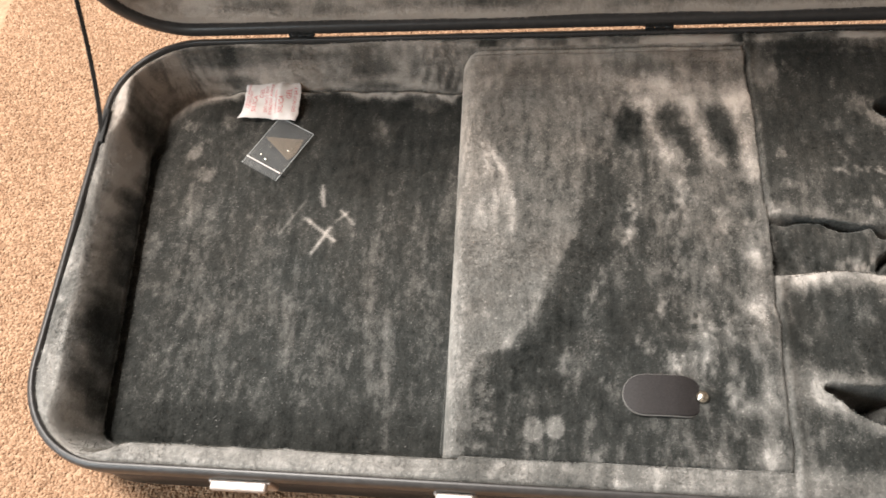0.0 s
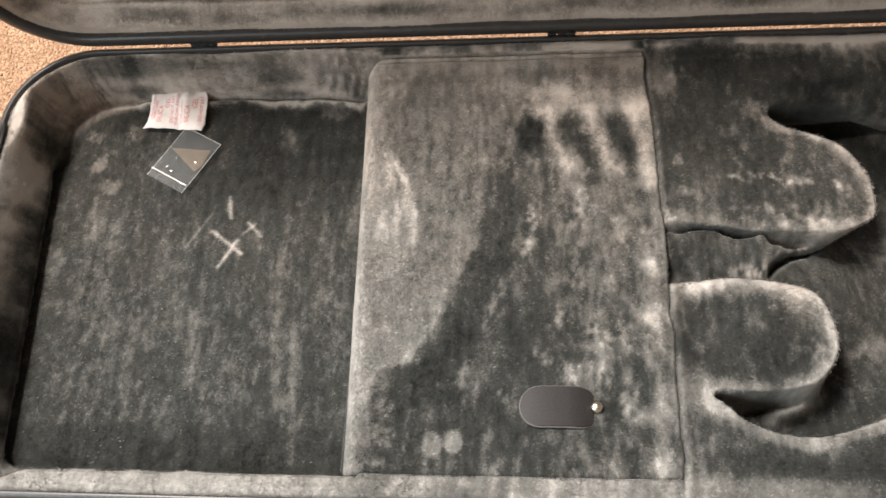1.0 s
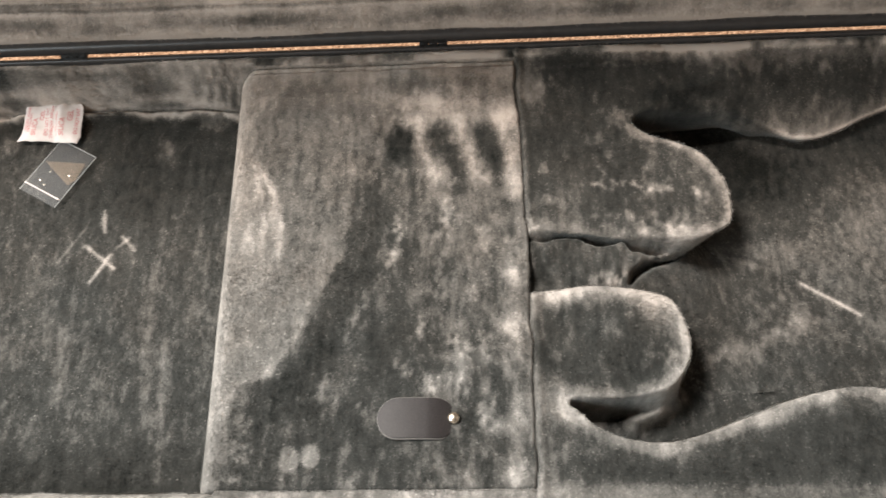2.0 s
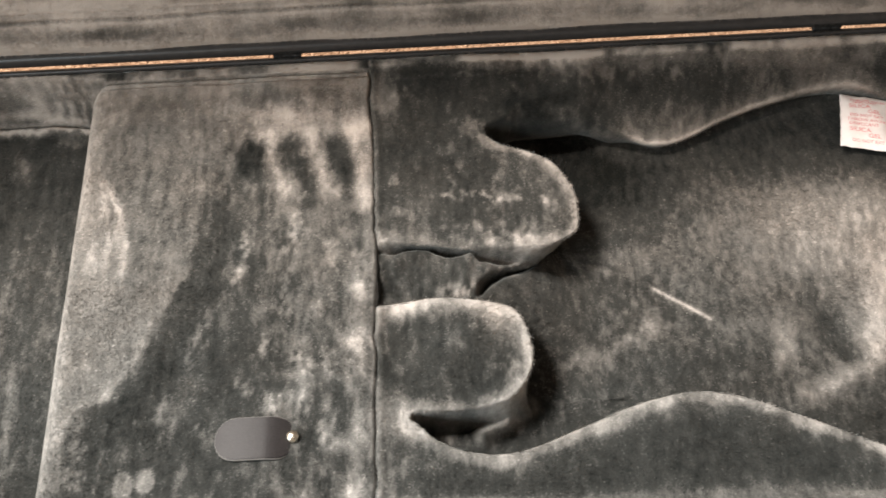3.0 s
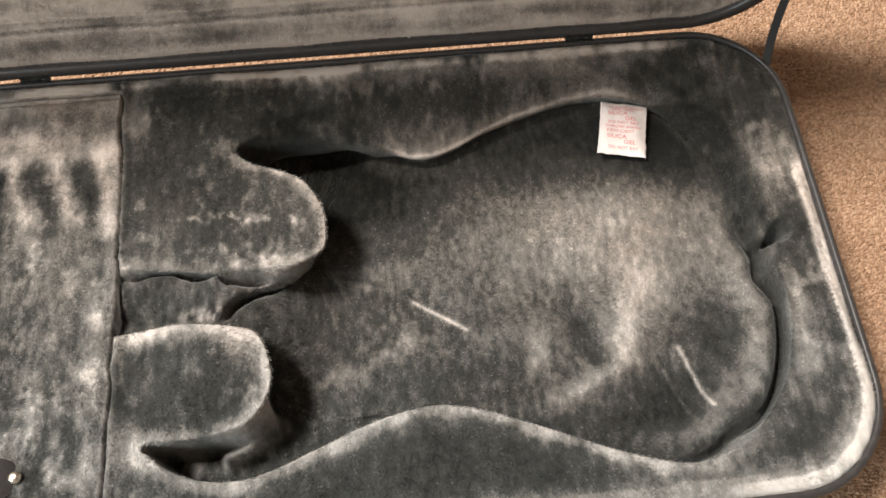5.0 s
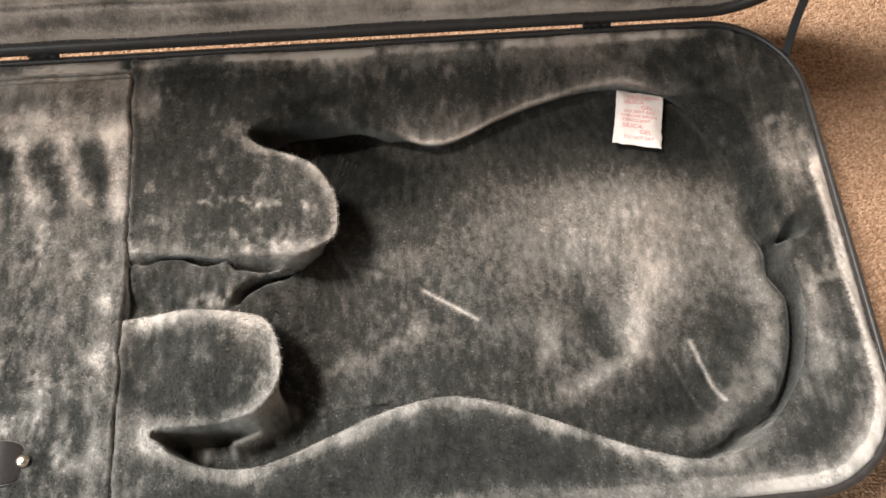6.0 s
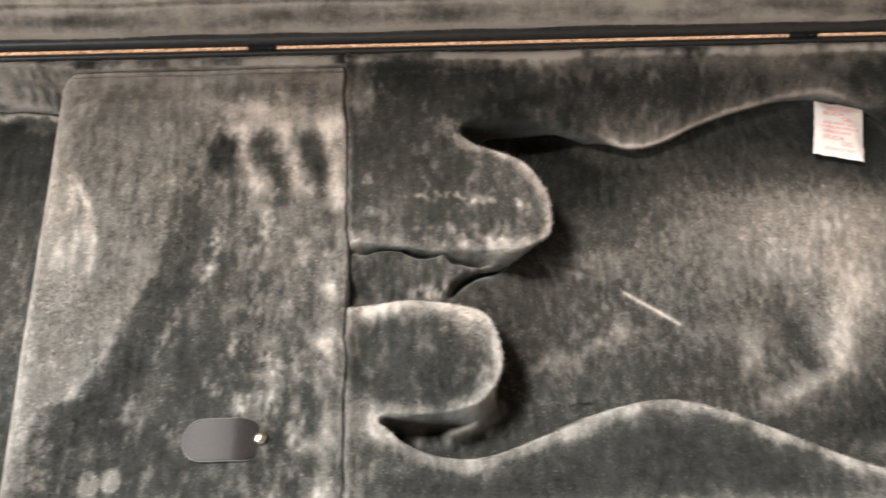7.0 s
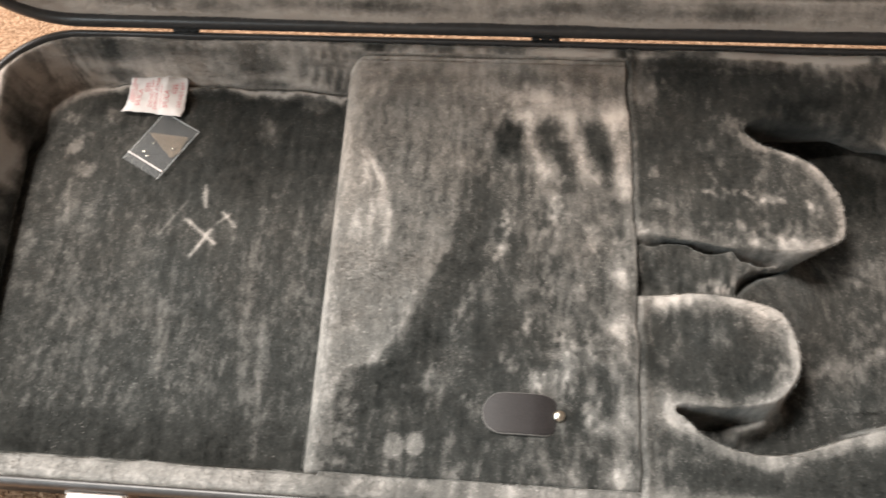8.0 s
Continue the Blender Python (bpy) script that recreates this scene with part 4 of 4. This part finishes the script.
LSTEP = 0.0025
ux = np.arange(X0 + 0.002, X1 - 0.001, LSTEP)
uv = np.concatenate([np.arange(0.002, 0.05, 0.0008), np.arange(0.05, Y1 - Y0 - 0.001, LSTEP)])
PX, PV = np.meshgrid(ux, uv, indexing="ij")
d_lid = rounded(PX, PV, X0, X1, 0, Y1 - Y0, RC)
W = 0.0055 + 0.038 * step(0.0, 0.050, d_lid - 0.008) + 0.0012 * fbm(PX * 15, PV * 15, 31, 3)
W += 0.0016 * np.exp(-(((d_lid - 0.0299) / 0.0009) ** 2)) + 0.0010 * np.exp(-(((d_lid - 0.0341) / 0.0008) ** 2))
P = np.array([lid_place(warp(a, Y1 - b), b, c) for a, b, c in zip(PX.ravel(), PV.ravel(), W.ravel())])
wx, wv = np.gradient(W, ux, uv)
ca, sa = math.cos(LID_ANGLE), math.sin(LID_ANGLE)
ln = np.stack([wx, wv, -np.ones_like(W)], -1)
ln /= np.linalg.norm(ln, axis=-1, keepdims=True)
PN = np.stack([ln[..., 0], -ca * ln[..., 1] + sa * ln[..., 2], sa * ln[..., 1] + ca * ln[..., 2]], -1)
pid = np.arange(PX.size).reshape(PX.shape)
pq = np.stack([pid[:-1, :-1], pid[1:, :-1], pid[1:, 1:], pid[:-1, 1:]], -1)
cover_nap = nap_and_light_field(PX, PV, d_lid, "cover")
cut("lid_lining", mid(d_lid) > 0.0094, P[:, 0], P[:, 1], P[:, 2], PN, cover_nap, "crushed grey plush lid lining", q=pq)
P3 = P.reshape(*PX.shape, 3)
pile("lid_nap", P3[..., 0], P3[..., 1], P3[..., 2], PN, cover_nap, (mid(d_lid) > 0.0112) & (mid(PV) < 0.10), 60000, 6, np.ones(pq.shape[:2]), comb=(0.0, -0.3, -1.0))


def hinge(x):
    bm = box(0.023, 0.0030, 0.0010, 0.0003, (x, Y1 - 0.0008, RIM_Z + 0.0006))
    box(0.023, 0.0010, 0.0045, 0.0003, (x, HINGE_Y - 0.0008, HINGE_Z + 0.0028), bm)
    ob = part("hinge", bm, STEEL, guitar_case, "small black steel hinge")
    pin = bmesh.new()
    for k in range(3):
        bmesh.ops.create_cone(pin, cap_ends=True, segments=14, radius1=0.0017, radius2=0.0017, depth=0.0072,
                              matrix=Matrix.Translation((x - 0.0077 + 0.0077 * k, Y1 + 0.0020, RIM_Z + 0.0012)) @ Matrix.Rotation(radians(90), 4, "Y"))
    part("knuckle", pin, STEEL, ob, "", True)


for x in (-0.373, -0.070, 0.365):
    hinge(x)


def strap(points, width, side):
    """A flat strap through the points, its width along side."""
    bm = bmesh.new()
    pts = [Vector(p) for p in points]
    rows = []
    n = 24
    for k in range(n + 1):
        t = k / n
        a, b, c = pts
        p = a * (1 - t) ** 2 + b * 2 * t * (1 - t) + c * t * t
        d = ((b - a) * (1 - t) + (c - b) * t).normalized()
        s = Vector(side)
        s = (s - d * s.dot(d)).normalized() * width / 2
        o = d.cross(s).normalized() * 0.0006
        rows.append([bm.verts.new(p + s + o), bm.verts.new(p - s + o), bm.verts.new(p - s - o), bm.verts.new(p + s - o)])
    for r0, r1 in zip(rows, rows[1:]):
        for k in range(4):
            bm.faces.new((r0[k], r0[(k + 1) % 4], r1[(k + 1) % 4], r1[k]))
    bm.faces.new(rows[0]), bm.faces.new(rows[-1][::-1])
    bmesh.ops.recalc_face_normals(bm, faces=bm.faces[:])
    part("lid_strap", bm, WEBBING, guitar_case, "dark webbing lid strap")


strap([(-0.5315, 0.066, 0.0735), (-0.541, 0.118, 0.088), lid_place(-0.533, 0.11, 0.004)], 0.0036, (0.62, 0.55, -0.75))
anchor = part("strap_anchor", box(0.0050, 0.034, 0.0045, 0.0012), WEBBING, guitar_case, "black stitched strap end over the rim")
anchor.matrix_local = pose(-0.5325, 0.080, 0.0745, 0, 0, 4)
strap([(0.5155, 0.128, 0.060), (0.511, 0.156, 0.100), lid_place(0.521, 0.11, 0.004)], 0.0065, (0.6, -0.5, 0.3))


def latch(x, w, mat):
    bm = box(w, 0.004, 0.020, 0.0012, (x, Y0 - 0.003, 0.054))
    ob = part("latch", bm, mat, guitar_case, "pale brass draw latch")
    lever = box(w * 0.9, 0.007, 0.006, 0.0015, (x, Y0 - 0.0065, 0.063))
    part("lever", lever, mat, ob)


latch(-0.359, 0.044, LATCH)
latch(-0.212, 0.028, LATCH)


# ---- loose things in the case ----
def packet(name, m, w, h, label, lines, turned=0.0, crumpled=0.0):
    """A paper desiccant packet with sealed edges and red print."""
    nx, ny = 22, 26
    verts, faces = [], []

    def puff(u, v):
        e = min(1 - abs(u), 1 - abs(v))
        return 0.0026 * min(1, max(0, e - 0.10) / 0.35) ** 0.6 + 0.0004 * noise.noise((u * 3 + w * 90, v * 3, 1.7))

    def buckle(u, v):
        return crumpled * (0.0022 * math.exp(-(((u - 0.30) / 0.16) ** 2)) - 0.0016 * math.exp(-(((u - 0.12) / 0.07) ** 2)) + 0.0012 * math.sin(5 * u + 2 * v)) + 0.0012 * noise.noise((u * 1.3, v * 1.3, w * 70))

    def edge(u, v):
        fold = crumpled * math.exp(-(((u - 0.22) / 0.09) ** 2))
        return (u * w / 2 * (1 - 0.04 * (1 - abs(v)) * (abs(u) > 0.99)) + 0.0007 * noise.noise((u * 2, v * 4, 3.1))
                - crumpled * (0.0030 * max(u, 0) ** 6 * v**4 + 0.0050 * max(-u, 0) ** 3 * max(-v, 0) ** 3),
                v * h / 2 + 0.0009 * noise.noise((u * 4, v * 2, 8.3)) - 0.0022 * fold * max(v, 0) ** 3 + crumpled * 0.0015 * max(u, 0) * v)

    for side in (1, -1):
        for i in range(nx + 1):
            for j in range(ny + 1):
                u, v = 2 * i / nx - 1, 2 * j / ny - 1
                x, y = edge(u, v)
                z = 0.0016 + (puff(u, v) if side > 0 else -0.0005)
                verts.append((x, y, z + buckle(u, v)))
    k0 = (nx + 1) * (ny + 1)
    for side in (0, 1):
        for i in range(nx):
            for j in range(ny):
                a = side * k0 + i * (ny + 1) + j
                f = (a, a + ny + 1, a + ny + 2, a + 1)
                faces.append(f if side == 0 else f[::-1])
    rim = [i * (ny + 1) for i in range(nx + 1)] + [nx * (ny + 1) + j for j in range(1, ny + 1)]
    rim += [i * (ny + 1) + ny for i in range(nx - 1, -1, -1)] + [j for j in range(ny - 1, 0, -1)]
    for a, b in zip(rim, rim[1:] + rim[:1]):
        faces.append((a, a + k0, b + k0, b))
    ob = mesh_object(name, verts, faces, PAPER, None, "", True)
    ob.matrix_world = m
    tagged(ob, label, "desiccant packet", "desiccant packets")
    for text, x, y, size in lines:
        cu = bpy.data.curves.new("print", "FONT")
        cu.body, cu.size, cu.align_x, cu.align_y, cu.extrude = text, size, "CENTER", "CENTER", 0.00004
        tmp = new("print", cu)
        me = bpy.data.meshes.new_from_object(tmp)
        bpy.data.objects.remove(tmp)
        turn = Matrix.Rotation(radians(turned), 4, "Z")
        me.transform(turn @ Matrix.Translation((x, y, 0)))
        for v in me.vertices:
            u, w2 = max(-1, min(1, v.co.x / (w / 2))), max(-1, min(1, v.co.y / (h / 2)))
            v.co.z += 0.0016 + puff(u, w2) + buckle(u, w2) + 0.00022
        me.materials.append(RED_INK)
        t = new("print", me)
        t.parent = ob
        tagged(t, "faded red printed words")
    return ob


PRINT = [("THROW AWAY", 0.002, 0.0225, 0.0040), ("DESICCANT", -0.001, 0.0195, 0.0034), ("SILICA", -0.005, 0.0148, 0.0058),
         ("GEL", 0.006, 0.0095, 0.0058), ("DO NOT EAT", 0.000, 0.0045, 0.0042), ("THROW AWAY", 0.000, 0.0, 0.0042),
         ("DESICCANT", -0.002, -0.0045, 0.0042), ("SILICA", -0.005, -0.0105, 0.0058), ("GEL", 0.006, -0.0160, 0.0058),
         ("DO NOT EAT", 0.001, -0.0215, 0.0040)]
packet("silica_gel_packet", pose(0.3975, 0.1085, 0.0325, -6, -3, -15), 0.0395, 0.0565,
       "white paper silica gel packet with red print, on the plush hollow", PRINT)
packet("silica_gel_packet", pose(-0.412, 0.1455, 0.0205, 14, 0, -3), 0.054, 0.036,
       "crumpled white silica gel packet leaning on the headstock compartment wall", [(t, x, y * 1.02, s) for t, x, y, s in PRINT], 90, 1.0)


def zip_bag():
    """A small clear zip bag, lying open-side down, with its ribbed seal."""
    bag = tagged(new("zip_bag"), "small clear plastic zip bag with tiny pale specks", "plastic bag")
    bag.matrix_world = pose(-0.3995, 0.0955, 0.0155, 0, 0, -29)
    w, h = 0.040, 0.056
    for k, z in enumerate((0.0006, 0.0042)):
        verts, faces = [], []
        nx, ny = 16, 22
        for i in range(nx + 1):
            for j in range(ny + 1):
                u, v = 2 * i / nx - 1, 2 * j / ny - 1
                e = min(1 - abs(u), 1 - abs(v))
                verts.append((u * w / 2, v * h / 2, 0.0014 + (z - 0.0014) * min(1, e * 4) + 0.0009 * noise.noise((u * 2.2, v * 3.1, 4.4 + k))))
        for i in range(nx):
            for j in range(ny):
                a = i * (ny + 1) + j
                faces.append((a, a + ny + 1, a + ny + 2, a + 1))
        mesh_object("film", verts, faces, FILM, bag)
    bm = bmesh.new()
    box(0.0395, 0.0010, 0.0010, 0.0002, (0, -0.0205, 0.0030), bm)
    part("seal", bm, PAPER, bag, "white ribbed zip seal")
    # pale lines along the welded edges double as the film's highlights
    bm = bmesh.new()
    for sx in (-1, 1):
        box(0.0005, 0.056, 0.0005, 0.0001, (sx * 0.0199, 0, 0.0016), bm)
    box(0.040, 0.0005, 0.0005, 0.0001, (0, 0.0279, 0.0016), bm)
    part("weld_glint", bm, FILM_EDGE, bag, "welded edge with its highlight painted pale")
    # tan piece added for a brownish reflection in the film
    tan_patch = bmesh.new()
    for x, y in ((-0.018, 0.004), (0.016, 0.0185), (0.019, 0.002), (0.0165, -0.006)):
        tan_patch.verts.new((x, y, 0.0022))
    tan_patch.faces.new(tan_patch.verts[:])
    part("tan_patch", tan_patch, TAN_FILM, bag, "tan patch standing in for a reflection in the film")
    # pale specks modelled in place of small printed marks
    for x, y, a in ((0.012, 0.002, 30), (-0.006, -0.002, 100), (-0.008, -0.013, 65), (-0.002, -0.015, 20)):
        bm = bmesh.new()
        bmesh.ops.create_uvsphere(bm, u_segments=10, v_segments=6, radius=0.0011, matrix=Matrix.Diagonal((1.6, 0.8, 0.6, 1)))
        ob = part("print_speck", bm, NICKEL, bag, "tiny pale speck standing for print", True)
        ob.matrix_local = pose(x, y, 0.0030, 0, 0, a)


zip_bag()

# ---- the room ----
bm = bmesh.new()
bmesh.ops.create_grid(bm, x_segments=40, y_segments=40, size=2.0)
tagged(part("floor", bm, CARPET, None, "tan loop-pile carpet floor"), category="carpet", kind="structure")


def slab(name, sx, sy, sz, at, mat=PAINT):
    tagged(part(name, box(sx, sy, sz, 0, at), mat, None, "plain pale painted wall"), kind="structure")


slab("wall_north", 4.2, 0.1, 3.0, (0, 2.05, 1.5))
slab("wall_south", 4.2, 0.1, 3.0, (0, -2.05, 1.5))
slab("wall_east", 0.1, 4.0, 3.0, (2.05, 0, 1.5))
slab("ceiling", 4.2, 4.2, 0.1, (0, 0, 3.05))
bm = box(0.1, 4.0, 0.9, 0, (-2.05, 0, 0.45))
box(0.1, 4.0, 0.9, 0, (-2.05, 0, 2.55), bm)
box(0.1, 0.25, 1.2, 0, (-2.05, -1.875, 1.5), bm)
box(0.1, 2.45, 1.2, 0, (-2.05, 0.775, 1.5), bm)
tagged(part("wall_west", bm, PAINT, None, "pale painted wall with a window opening"), kind="structure")


def carpet_tufts():
    rng = np.random.RandomState(5)
    s = 0.0026
    xs, ys = np.meshgrid(np.arange(-0.74, 0.74, s), np.arange(-0.29, 0.34, s * 0.87), indexing="ij")
    xs = xs + (np.arange(xs.shape[1]) % 2)[None, :] * s / 2
    xs, ys = xs.ravel() + rng.uniform(-0.0009, 0.0009, xs.size), ys.ravel() + rng.uniform(-0.0009, 0.0009, xs.size)
    keep = rounded(xs / (1 + 0.06 * ys), ys, X0, X1, Y0, Y1, RC) < 0.012
    xs, ys = xs[keep], ys[keep]
    n = len(xs)
    r, hgt, ang = rng.uniform(0.0011, 0.0020, n), rng.uniform(0.0008, 0.0021, n), rng.uniform(0, 6.28, n)
    stretch = rng.uniform(0.75, 1.35, n)
    lx, ly = rng.uniform(-0.0009, 0.0009, n), rng.uniform(-0.0009, 0.0009, n)
    rings = []
    for f, zf in ((1.0, 0.0), (0.72, 0.80)):
        for k in range(5):
            a = ang + k * math.pi * 0.4
            ca_, sa_ = np.cos(a) * r * f * stretch, np.sin(a) * r * f / stretch
            rings.append(np.stack([xs + ca_ + lx * zf, ys + sa_ + ly * zf, hgt * zf], -1))
    rings.append(np.stack([xs + lx, ys + ly, hgt], -1))
    v = np.stack(rings, 1)
    tri = []
    for k in range(5):
        a, b, c, d = k, (k + 1) % 5, 5 + (k + 1) % 5, 5 + k
        tri += [(a, b, c), (a, c, d)]
    tri += [(5 + k, 5 + (k + 1) % 5, 10) for k in range(5)]
    tri = np.array(tri)[None] + (np.arange(n) * 11)[:, None, None]
    ob = mesh_object("carpet_pile", v.reshape(-1, 3), tri.reshape(-1, 3), TUFTS, None, "tan looped carpet pile round the case", True)
    tagged(ob, category="carpet", kind="stuff")


carpet_tufts()
